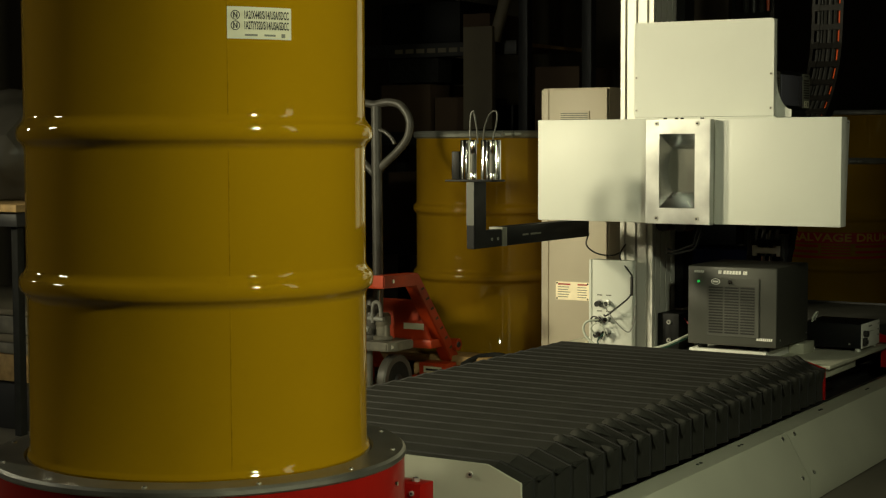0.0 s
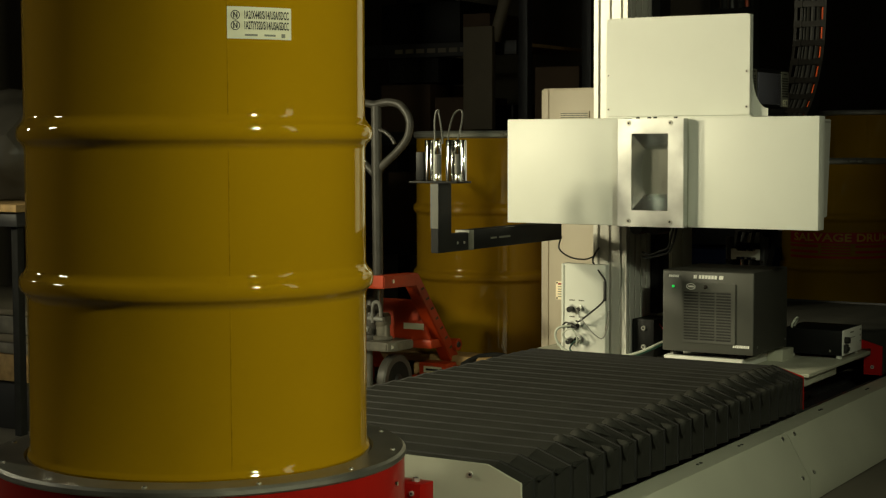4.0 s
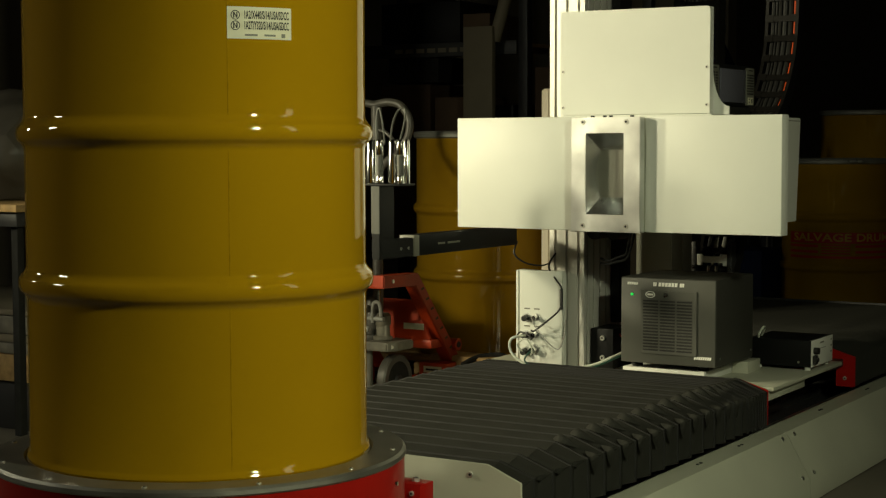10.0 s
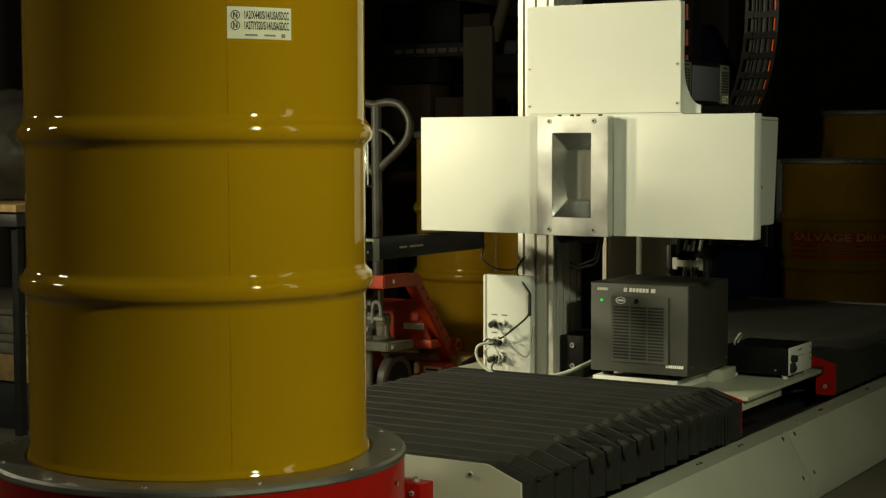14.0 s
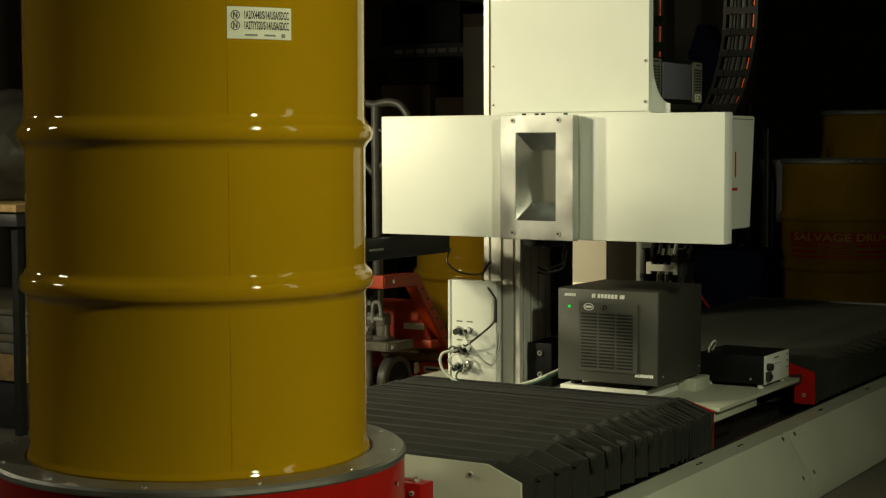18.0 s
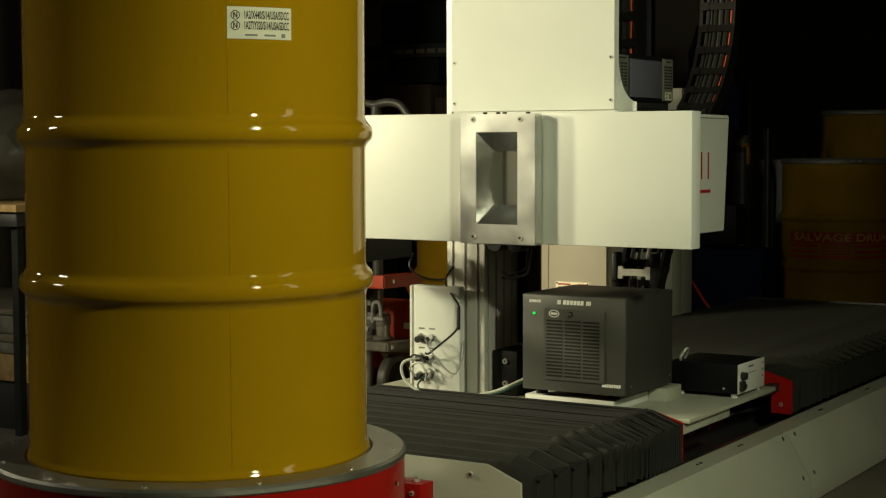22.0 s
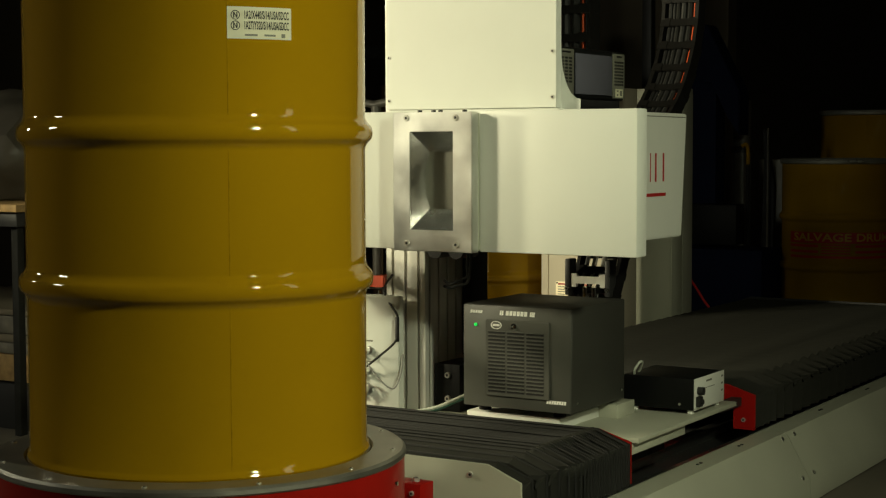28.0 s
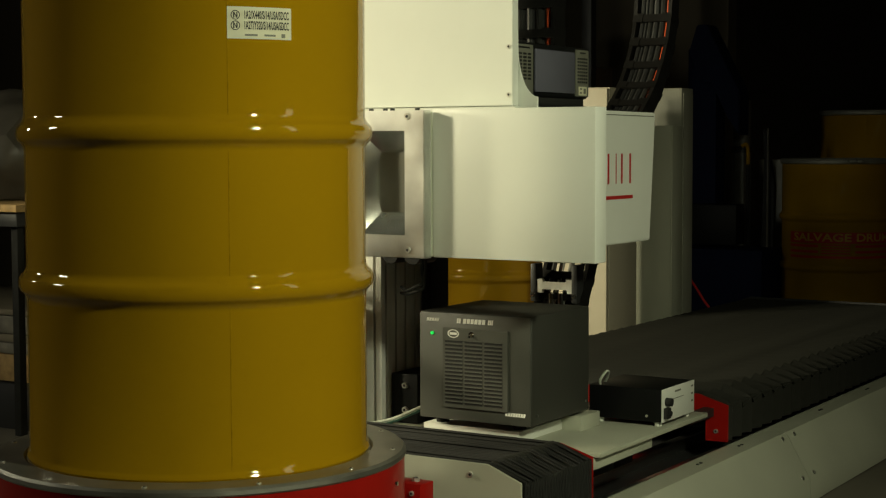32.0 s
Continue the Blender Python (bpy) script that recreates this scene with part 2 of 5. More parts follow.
# ---------------------------------------------------------------- drums
def drum_profile(h, r, hoops, hoop_r, bulge=0.016):
    p = [(0.0, 0.012), (r - 0.012, 0.012), (r - 0.010, 0.0), (r + 0.004, 0.0), (r + 0.006, 0.006), (r + 0.003, 0.013), (r, 0.018)]
    for hz in hoops:
        for k in range(-12, 13):
            u = k / 12
            w = min(1.0, abs(u))
            f = 1 - 1.25 * w * w if w < 0.4 else (1 - w) ** 2 / 0.45 if w > 0.55 else None
            if f is None:
                f = 0.8 + (0.45 - 0.8) * (w - 0.4) / 0.15
            p.append((r + (hoop_r - r) * f, hz + u * bulge * 2.1))
    p += [(r, h - 0.030), (r + 0.002, h - 0.024)]
    return p


def build_drum(at, material, open_ring=True, name="steel_drum", label="", group="drums"):
    d = thing(name, at, label, "drum", group)
    H, R = 0.962, 0.3325
    bm = bm_new()
    lathe(bm, drum_profile(H, R, (0.342, 0.630), 0.3475), at, 96)
    part("shell", bm, material, d)
    bm = bm_new()
    lathe(bm, [(0.0, H - 0.018), (R - 0.03, H - 0.018), (R - 0.022, H - 0.004), (R - 0.008, H)], at, 96)
    part("lid", bm, material, d)
    bm = bm_new()
    lathe(bm, [(R - 0.010, H - 0.002), (R - 0.004, H + 0.006), (R + 0.008, H + 0.004), (R + 0.013, H - 0.006), (R + 0.011, H - 0.020), (R + 0.002, H - 0.026)], at, 96)
    ring = part("closing_ring", bm, RIM_GREY, d, "galvanised bolted closing ring")
    a = math.atan2(-at[1], -at[0]) + 0.25
    c = Vector((at[0] + (R + 0.02) * math.cos(a), at[1] + (R + 0.02) * math.sin(a), at[2] + H - 0.008))
    t = Vector((-math.sin(a), math.cos(a), 0))
    bm = bm_new()
    rod(bm, c - t * 0.035, c - t * 0.008, 0.013, 10)
    rod(bm, c + t * 0.008, c + t * 0.035, 0.013, 10)
    rod(bm, c - t * 0.05, c + t * 0.05, 0.006, 8)
    part("ring_bolt", bm, RIM_GREY, ring)
    return d


def on_drum(bm, at, angle, z, r):
    """Wraps a flat x, z bmesh round a drum's shell at a heading (degrees) and a height."""
    for v in bm.verts:
        a = radians(angle) + v.co.x / r
        v.co = Vector((at[0] + (r + v.co.y * -1) * math.cos(a), at[1] + (r - v.co.y) * math.sin(a), z + v.co.z))
    return bm


def sheet(w, h, y=0.0, cut=14, round_=0.0):
    """A thin rectangle in x, z, cut along x so that it can be wrapped."""
    bm = bm_new()
    xs = [-w / 2 + w * k / cut for k in range(cut + 1)]
    for x0, x1 in zip(xs, xs[1:]):
        f = [bm.verts.new((x, y, z)) for x, z in ((x0, -h / 2), (x1, -h / 2), (x1, h / 2), (x0, h / 2))]
        bm.faces.new(f)
    bmesh.ops.remove_doubles(bm, verts=bm.verts, dist=1e-6)
    return bm


front = build_drum((*DRUM_AXIS, TABLE_TOP), YELLOW, name="salvage_drum",
                   label="glossy yellow steel salvage drum standing on a turntable", group="")
FRONT_AT = (*DRUM_AXIS, TABLE_TOP)
for lo, hi in ((0.02, 0.315), (0.370, 0.602), (0.658, 0.93)):
    bm = bm_new()
    cols = [(-0.0014, 0.0003), (-0.0008, -0.0004), (0.0008, -0.0004), (0.0014, 0.0003)]
    vs = [[bm.verts.new((x, y, z)) for z in (lo, hi)] for x, y in cols]
    for p, q in zip(vs, vs[1:]):
        bm.faces.new((p[0], q[0], q[1], p[1]))
    part("weld_seam", on_drum(bm, FRONT_AT, -40.0, TABLE_TOP, 0.3325), SEAM, front, "dull line of the welded seam")

LABEL_AT, LABEL_Z = -29.4, 1.276
tag = part("marking_label", on_drum(sheet(0.124, 0.057, -0.0008), FRONT_AT, LABEL_AT, LABEL_Z, 0.3326), LABEL, front, "cream paper packaging label with black marking")
for k, text in enumerate(("1A2/X440/S/14/USA/SDCC", "1A2T/Y320/S/14/USA/SDCC")):
    bm = letters(text, 0.019, 0.087)
    for v in bm.verts:
        v.co.z *= 1.05
        v.co.x += 0.0125
        v.co.z += 0.0135 - k * 0.0185
        v.co.y = -0.0013
    part("marking_text", on_drum(bm, FRONT_AT, LABEL_AT, LABEL_Z, 0.3326), INK_AND_GAP, tag)
    bm = bm_new()
    bmesh.ops.create_circle(bm, segments=20, radius=0.0085)
    outer = list(bm.verts)
    inner = [bm.verts.new(v.co * 0.82) for v in outer]
    for i in range(20):
        bm.faces.new((outer[i], outer[(i + 1) % 20], inner[(i + 1) % 20], inner[i]))
    for shape in (((-0.0040, -0.005), (-0.0018, -0.005), (-0.0018, 0.005), (-0.0040, 0.005)), ((0.0018, -0.005), (0.0040, -0.005), (0.0040, 0.005), (0.0018, 0.005)),
                  ((-0.0018, 0.005), (-0.0018, 0.0020), (0.0018, -0.005), (0.0018, -0.0020))):
        bm.faces.new([bm.verts.new((a, b, 0)) for a, b in shape])
    for v in bm.verts:
        v.co = Vector((v.co.x - 0.047, -0.0013, v.co.y + 0.0135 - k * 0.0185))
    part("packaging_mark", on_drum(bm, FRONT_AT, LABEL_AT, LABEL_Z, 0.3326), INK_AND_GAP, tag)
for x, w in ((-0.018, 0.024), (0.018, 0.022), (0.045, 0.008)):
    bm = sheet(w, 0.0035 if w > 0.01 else 0.007, -0.0013, 4)
    for v in bm.verts:
        v.co.x += x
        v.co.z -= 0.0215
    part("print_bar", on_drum(bm, FRONT_AT, LABEL_AT, LABEL_Z, 0.3326), GRILLE_GREY, tag)

# ---------------------------------------------------------------- turntable
table = thing("turntable", (*DRUM_AXIS, 0.0), "red drum turntable with a turned steel ring on top", "turntable")
bm = bm_new()
lathe(bm, [(0.0, 0.0), (0.408, 0.0), (0.408, TABLE_TOP - 0.012), (0.0, TABLE_TOP - 0.012)], (*DRUM_AXIS, 0), 96)
part("base", bm, RED, table)
bm = bm_new()
lathe(bm, [(0.342, TABLE_TOP - 0.0115), (0.342, TABLE_TOP + 0.001), (0.345, TABLE_TOP + 0.004), (0.405, TABLE_TOP + 0.004), (0.4105, TABLE_TOP - 0.001),
           (0.4115, TABLE_TOP - 0.008), (0.409, TABLE_TOP - 0.0115), (0.342, TABLE_TOP - 0.0115)], (*DRUM_AXIS, 0), 128)
part("ring", bm, STEEL_PLATE, table, "turned steel clamping ring")
bm = bm_new()
lathe(bm, [(0.0, TABLE_TOP - 0.012), (0.0, TABLE_TOP), (0.339, TABLE_TOP), (0.3405, TABLE_TOP - 0.003), (0.3405, TABLE_TOP - 0.0118)], (*DRUM_AXIS, 0), 96)
part("platen", bm, STEEL_PLATE, table)
for k in range(12):
    a = radians(-49.5 + 15 + 30 * k)
    screw(table, (DRUM_AXIS[0] + 0.388 * math.cos(a), DRUM_AXIS[1] + 0.388 * math.sin(a), TABLE_TOP + 0.004), 0.0055, "z", depth=0.002)
for k in range(12):
    a = radians(-49.5 + 6 + 30 * k)
    c = Vector((DRUM_AXIS[0] + 0.407 * math.cos(a), DRUM_AXIS[1] + 0.407 * math.sin(a), TABLE_TOP - 0.05))
    bm = bm_new()
    rod(bm, c, c + Vector((math.cos(a), math.sin(a), 0)) * 0.005, 0.0055, 10, 0.0045)
    part("screw", bm, CHROME, table)
bm = bm_new()
box(bm, -1.90, -1.785, 2.80, 2.853, 0.02, 0.338, 0.002)
lug = part("lug", bm, RED, table, "red bolted lug that ties the turntable to the rail")
screw(table, (-1.806, 2.80, 0.318), 0.006, "y")
screw(table, (-1.815, 2.83, 0.338), 0.009, "z", depth=0.008)

# ---------------------------------------------------------------- rail
rail = thing("linear_rail", (RAIL_X, (RAIL_NEAR + RAIL_FAR) / 2, 0), "long floor rail with pale grey sheet-metal covers", "rail")
SIDE = ((-1.647, 0.207), (-1.574, 0.207), (-1.497, 0.072), (-1.497, 0.004), (-1.501, 0.004), (-1.501, 0.071), (-1.577, 0.203), (-1.647, 0.203))
for y0, y1 in ((RAIL_NEAR + 0.004, 4.479), (4.482, 5.96), (5.963, RAIL_FAR)):
    bm = bm_new()
    prism(bm, SIDE, "y", y0, y1)
    part("cover_panel", bm, GREY_PAINT, rail)
    bm = bm_new()
    prism(bm, ((-2.697, 0.207), (-2.745, 0.207), (-2.745, 0.004), (-2.741, 0.004), (-2.741, 0.203), (-2.697, 0.203)), "y", y0, y1)
    part("cover_panel", bm, GREY_PAINT, rail)
bm = bm_new()
box(bm, RAIL_X - 0.5, RAIL_X + 0.5, RAIL_NEAR + 0.02, RAIL_FAR, 0.0, 0.15)
part("bed", bm, DARK_STEEL, rail, "dark steel rail bed")
for x in (RAIL_X - 0.32, RAIL_X + 0.32, RAIL_X + 0.48):
    bm = bm_new()
    box(bm, x - 0.017, x + 0.017, RAIL_NEAR + 0.03, RAIL_FAR - 0.02, 0.15, 0.185, 0.003)
    part("guide", bm, STEEL, rail)
END = ((-1.648, 0.04), (-1.648, 0.320), (-1.733, 0.354), (2 * RAIL_X + 1.733, 0.354), (2 * RAIL_X + 1.648, 0.320), (2 * RAIL_X + 1.648, 0.04))
bm = bm_new()
prism(bm, END, "y", RAIL_NEAR - 0.006, RAIL_NEAR, 0.0012)
endp = part("end_plate", bm, GREY_PAINT, rail, "pale grey end plate with clipped corners")
screw(endp, (-1.776, RAIL_NEAR - 0.006, 0.327), 0.0075, "y")
screw(endp, (2 * RAIL_X + 1.776, RAIL_NEAR - 0.006, 0.327), 0.0075, "y")
bm = bm_new()
prism(bm, END, "y", RAIL_FAR, RAIL_FAR + 0.006)
part("end_plate", bm, DARK_STEEL, rail)
slope = Vector((0.135, 0, 0.077)).normalized()
for y in (4.43, 4.53, 5.90, 6.02):
    for u in (0.10, 0.90):
        c = Vector((-1.574 + 0.077 * u, y, 0.207 - 0.135 * u))
        bm = bm_new()
        rod(bm, c - slope * 0.002, c + slope * 0.003, 0.0075, 12, 0.006)
        part("screw", bm, STEEL, rail)
for y in (3.24, 3.90, 4.20, 4.90, 5.40):
    for dy in (0, 0.022):
        bm = bm_new()
        rod(bm, (-1.612, y + dy, 0.206), (-1.612, y + dy, 0.2095), 0.0045, 10)
        part("screw", bm, DARK_STEEL, rail)


# ---------------------------------------------------------------- carriage (given where it stands at the start)
START = (RAIL_X, 5.45, 0.19)
carriage = thing("scanner_carriage", START, "white gantry carriage with a column and a wide detector housing", "scanner")
bm = bm_new()
box(bm, -2.70, -1.643, 5.10, 5.765, 0.311, 0.323, 0.0015)
part("stage_plate", bm, GREY_PAINT, carriage)
bm = bm_new()
box(bm, -2.66, -1.662, 5.085, 5.44, 0.279, 0.309, 0.002)
part("stage_block", bm, GREY_PAINT, carriage)
for x in (RAIL_X - 0.32, RAIL_X + 0.32):
    for y in (5.2, 5.6):
        bm = bm_new()
        box(bm, x - 0.035, x + 0.035, y - 0.06, y + 0.06, 0.187, 0.214 if y < 5.4 else 0.309, 0.004)
        part("bearing_block", bm, DARK_STEEL, carriage)
# dark block added for the shaded gap under the stage, hiding the far red leg
bm = bm_new()
box(bm, -2.62, -1.76, 5.10, 5.42, 0.215, 0.2785, 0.002)
part("gap_filler", bm, DARK_STEEL, carriage)
bm = bm_new()
box(bm, -2.145, -1.868, 5.105, 5.40, 0.3235, 0.352, 0.001)
part("riser", bm, WHITE, carriage, "white riser plate")
bm = bm_new()
box(bm, -1.866, -1.812, 5.33, 5.44, 0.3235, 0.361, 0.001)
part("bracket", bm, GREY_PAINT, carriage)
RED_FRAME = ((-1.648, 0.214), (-1.648, 0.319), (-1.735, 0.345), (2 * RAIL_X + 1.735, 0.345), (2 * RAIL_X + 1.648, 0.319), (2 * RAIL_X + 1.648, 0.214),
             (2 * RAIL_X + 1.715, 0.214), (2 * RAIL_X + 1.715, 0.29), (-1.715, 0.29), (-1.715, 0.214))
bm = bm_new()
prism(bm, RED_FRAME, "y", 5.066, 5.070)
part("bellows_frame", bm, RED, carriage, "thin red bellows end frame")
bm = bm_new()
prism(bm, RED_FRAME, "y", 5.926, 5.932)
rear_frame = part("bellows_frame", bm, RED, carriage, "red bellows end frame")
screw(rear_frame, (-1.683, 5.926, 0.243), 0.007, "y")
bm = bm_new()
box(bm, -1.72, -1.69, 5.76, 5.93, 0.285, 0.309)
part("bellows_link", bm, DARK_STEEL, carriage)

# column of slotted aluminium
CX0, CX1, CY0, CY1 = -2.437, -2.311, 5.16, 5.44


def slotted(x0, x1, y0, y1, nx, ny, w=0.009, d=0.012):
    pts = []

    def side(a, b, n, inward):
        a, b = Vector(a), Vector(b)
        t = (b - a).normalized()
        out = [a]
        L = (b - a).length
        for k in range(n):
            c = a + t * (L * (k + 0.5) / n)
            out += [c - t * w / 2, c - t * w / 2 + inward * 0.003, c - t * w * 0.9 + inward * 0.004, c - t * w * 0.9 + inward * d,
                    c + t * w * 0.9 + inward * d, c + t * w * 0.9 + inward * 0.004, c + t * w / 2 + inward * 0.003, c + t * w / 2]
        return out
    pts += side((x0, y0), (x1, y0), nx, Vector((0, 1)))
    pts += side((x1, y0), (x1, y1), ny, Vector((-1, 0)))
    pts += side((x1, y1), (x0, y1), nx, Vector((0, -1)))
    pts += side((x0, y1), (x0, y0), ny, Vector((1, 0)))
    return [(p.x, p.y) for p in pts]


bm = bm_new()
prism(bm, slotted(CX0, CX1, CY0, CY1, 3, 6), "z", 0.324, 2.35)
part("column", bm, ALU, carriage, "slotted aluminium column", smooth=False)
bm = bm_new()
box(bm, -2.306, -2.225, 5.20, 5.34, 0.324, 0.455, 0.002)
foot = part("column_foot", bm, BLACK, carriage, "black angle bracket at the column's foot")
for z in (0.36, 0.425):
    screw(foot, (-2.262, 5.20, z), 0.009, "y", depth=0.007)
bm = bm_new()
box(bm, -2.306, -2.275, 5.35, 5.44, 0.46, 1.9, 0.002)
part("drive_cover", bm, BLACK, carriage)
for x in (-2.262, -2.195):
    bm = bm_new()
    rod(bm, (x, 5.13, 0.775), (x, 5.22, 0.775), 0.024, 18)
    part("roller", bm, BLACK_PLASTIC, carriage)
bm = bm_new()
box(bm, -2.31, -2.14, 5.15, 5.30, 0.797, 0.83, 0.002)
part("slide_plate", bm, BLACK, carriage)

# housing
FY = 4.844
bm = bm_new()
box(bm, -2.601, -2.170, FY, 4.900, 0.796, 1.140, 0.003)
housing = part("housing", bm, WHITE, carriage, "wide white powder-coated detector housing")
bm = bm_new()
box(bm, -1.953, -1.534, FY, 4.900, 0.796, 1.140, 0.003)
part("housing", bm, WHITE, carriage)
bm = bm_new()
box(bm, -2.1695, -1.9535, 4.898, 4.914, 0.7965, 1.1395, 0.001)
part("housing_middle", bm, WHITE, carriage)
bm = bm_new()
prism(bm, ((4.917, 0.798), (5.668, 0.798), (5.701, 1.142), (4.917, 1.146)), "x", -2.270, -1.775, 0.003)
back = part("rear_housing", bm, WHITE, carriage)
bm = bm_new()
prism(bm, ((4.925, 1.1345), (5.69, 1.1305), (5.69, 1.1330), (4.925, 1.1370)), "x", -1.7752, -1.7742)
part("lid_joint", bm, GRILLE_GREY, back)


def mark_bar(y0, y1, z0, z1):
    bm = bm_new()
    box(bm, -1.7749, -1.7741, y0, y1, z0, z1)
    part("red_mark", bm, RED_INK, back)


# tall red emblem strokes over an underline, on the end of the housing
ZL, ZH = 0.955, 1.033
for y0, y1 in ((5.322, 5.330), (5.372, 5.376), (5.404, 5.413), (5.452, 5.456), (5.484, 5.493), (5.535, 5.544)):
    mark_bar(y0, y1, ZL, ZH)
mark_bar(5.25, 5.556, 0.915, 0.924)

# collimator face
CF = 4.803
bm = bm_new()
ox0, ox1, oz0, oz1 = -2.129, -2.004, 0.848, 1.090
fx0, fx1, fz0, fz1 = -2.178, -1.951, 0.795, 1.137
iz0, iz1 = 0.890, 1.048


def ring_faces(bm, a, b):
    for i in range(4):
        bm.faces.new((a[i], a[(i + 1) % 4], b[(i + 1) % 4], b[i]))


def rect(bm, x0, x1, z0, z1, y):
    return [bm.verts.new(p) for p in ((x0, y, z0), (x1, y, z0), (x1, y, z1), (x0, y, z1))]


o = rect(bm, fx0, fx1, fz0, fz1, CF)
i_ = rect(bm, ox0, ox1, oz0, oz1, CF)
bk = rect(bm, fx0, fx1, fz0, fz1, CF + 0.030)
bo = rect(bm, ox0, ox1, oz0, oz1, CF + 0.030)
ring_faces(bm, o, i_)
ring_faces(bm, o, bk)
ring_faces(bm, i_, bo)
ring_faces(bm, bk, bo)
bmesh.ops.bevel(bm, geom=[e for e in bm.edges if all(v in o for v in e.verts)], offset=0.0015, segments=2, affect="EDGES")
coll = part("collimator_plate", bm, COLLIMATOR, carriage, "machined steel collimator frame")
# funnel: straight side walls, sloping top and bottom, the left edge bowed round the detector
DEEP, N_ = 0.057, 16
iz0, iz1 = 0.898, 1.040
bm = bm_new()
lo_, li_ = [], []
for k in range(N_ + 1):
    u = k / N_
    lo_.append(bm.verts.new((ox0, CF + 0.003, oz0 + (oz1 - oz0) * u)))
    li_.append(bm.verts.new((ox0 + 0.023 - 0.015 * math.sin(math.pi * u), CF + DEEP, iz0 + (iz1 - iz0) * u)))
for k in range(N_):
    bm.faces.new((lo_[k], lo_[k + 1], li_[k + 1], li_[k]))
ro = [bm.verts.new((ox1, CF + 0.003, z)) for z in (oz0, oz1)]
ri = [bm.verts.new((ox1 + 0.004, CF + DEEP, z)) for z in (iz0, iz1)]
bm.faces.new((ro[0], ro[1], ri[1], ri[0]))
bm.faces.new((lo_[0], ro[0], ri[0], li_[0]))
bm.faces.new((lo_[-1], ro[1], ri[1], li_[-1]))
part("funnel", bm, FUNNEL, coll, "sloping steel funnel walls")
bm = bm_new()
box(bm, ox0 - 0.02, ox1 + 0.018, CF + DEEP + 0.001, CF + DEEP + 0.006, iz0 - 0.01, iz1 + 0.01)
part("detector_window", bm, GRILLE_GREY, coll, "dull grey detector end")
bm = bm_new()
oo = rect(bm, fx0 + 0.005, fx1 - 0.003, fz0 + 0.003, fz1 - 0.003, CF + 0.0305)
oi = rect(bm, ox0 - 0.01, ox1 + 0.01, oz0 - 0.01, oz1 + 0.01, CF + 0.0305)
po = rect(bm, fx0 + 0.005, fx1 - 0.003, fz0 + 0.003, fz1 - 0.003, FY + 0.002)
pi = rect(bm, ox0 - 0.01, ox1 + 0.01, oz0 - 0.01, oz1 + 0.01, FY + 0.002)
ring_faces(bm, oo, oi)
ring_faces(bm, oo, po)
ring_faces(bm, oi, pi)
ring_faces(bm, po, pi)
part("spacer", bm, GREY_PAINT, coll, "grey spacer frame", smooth=False)
for x in (-2.138, -1.996):
    for z in (1.123, 0.814):
        screw(coll, (x, CF, z), 0.0085, "y", depth=0.0022)
for x in (-2.13, -2.09, -2.07, -2.00):
    bm = bm_new()
    rod(bm, (x, CF + 0.05, 1.137), (x, CF + 0.05, 1.143), 0.006, 10)
    part("screw", bm, DARK_STEEL, coll)

# upper cover
UY = 4.914
bm = bm_new()
prism(bm, ((-2.271, 1.147), (-1.780, 1.147), (-1.780, 1.450), (-1.783, 1.457), (-1.790, 1.460), (-2.271, 1.463)), "y", UY, UY + 0.003, 0.0008)
cover = part("upper_cover", bm, WHITE, carriage, "flat white sheet-metal upper cover")
bm = bm_new()
prism(bm, ((-2.269, 1.147), (-1.782, 1.147), (-1.782, 1.458), (-2.269, 1.460)), "y", UY + 0.0035, UY + 0.03)
part("cover_frame", bm, WHITE, cover)
for z in (1.282, 1.172):
    screw(cover, (-1.790, UY, z), 0.006, "y", depth=0.0015)
    screw(cover, (-2.262, UY, z - 0.003), 0.006, "y", depth=0.0015)
bm = bm_new()
curve = [(-1.801, 1.302), (-1.786, 1.302)] + [(-1.786 + 0.053 * (1 - math.cos(radians(a))), 1.290 - 0.123 * math.sin(radians(a))) for a in range(10, 91, 10)]
prism(bm, curve + [(-1.733, 1.143), (-1.801, 1.143)], "y", 4.948, 4.952)
part("cheek", bm, WHITE, carriage, "white side bracket with a curved cut-out")
bm = bm_new()
box(bm, -1.95, -1.785, 5.00, 5.44, 1.147, 1.152)
part("top_shelf", bm, BLACK, carriage)

# source arm and its head
bm = bm_new()
box(bm, -2.612, -2.560, 4.545, 5.16, 0.724, 0.786, 0.002)
arm = part("arm", bm, BLACK, carriage, "black arm reaching out beside the housing")
for y0, y1 in ((4.66, 4.70), (4.716, 4.79)):
    bm = bm_new()
    box(bm, -2.5602, -2.5592, y0, y1, 0.752, 0.758)
    part("print_bar", bm, GRILLE_GREY, arm)
bm = bm_new()
box(bm, -2.611, -2.5585, 4.523, 4.552, 0.7235, 0.7865, 0.001)
part("clamp", bm, GRILLE_GREY, arm)
bm = bm_new()
prism(bm, ((4.343, 0.724), (4.522, 0.724), (4.522, 0.780), (4.420, 0.780), (4.420, 0.9375), (4.343, 0.9375)), "x", -2.590, -2.561, 0.002)
post = part("post", bm, BLACK, carriage, "black upright at the arm's end")
# grey plate over the post's front: the lit face put into colour
bm = bm_new()
box(bm, -2.5895, -2.5615, 4.341, 4.3425, 0.800, 0.937)
part("lit_face", bm, DARK_GREY, post)
for y in (4.455, 4.495):
    screw(post, (-2.561, y, 0.75), 0.005, "x", depth=0.002)
bm = bm_new()
box(bm, -2.683, -2.508, 4.365, 4.45, 0.938, 0.944, 0.001)
part("head_plate", bm, BLACK, post)
bm = bm_new()
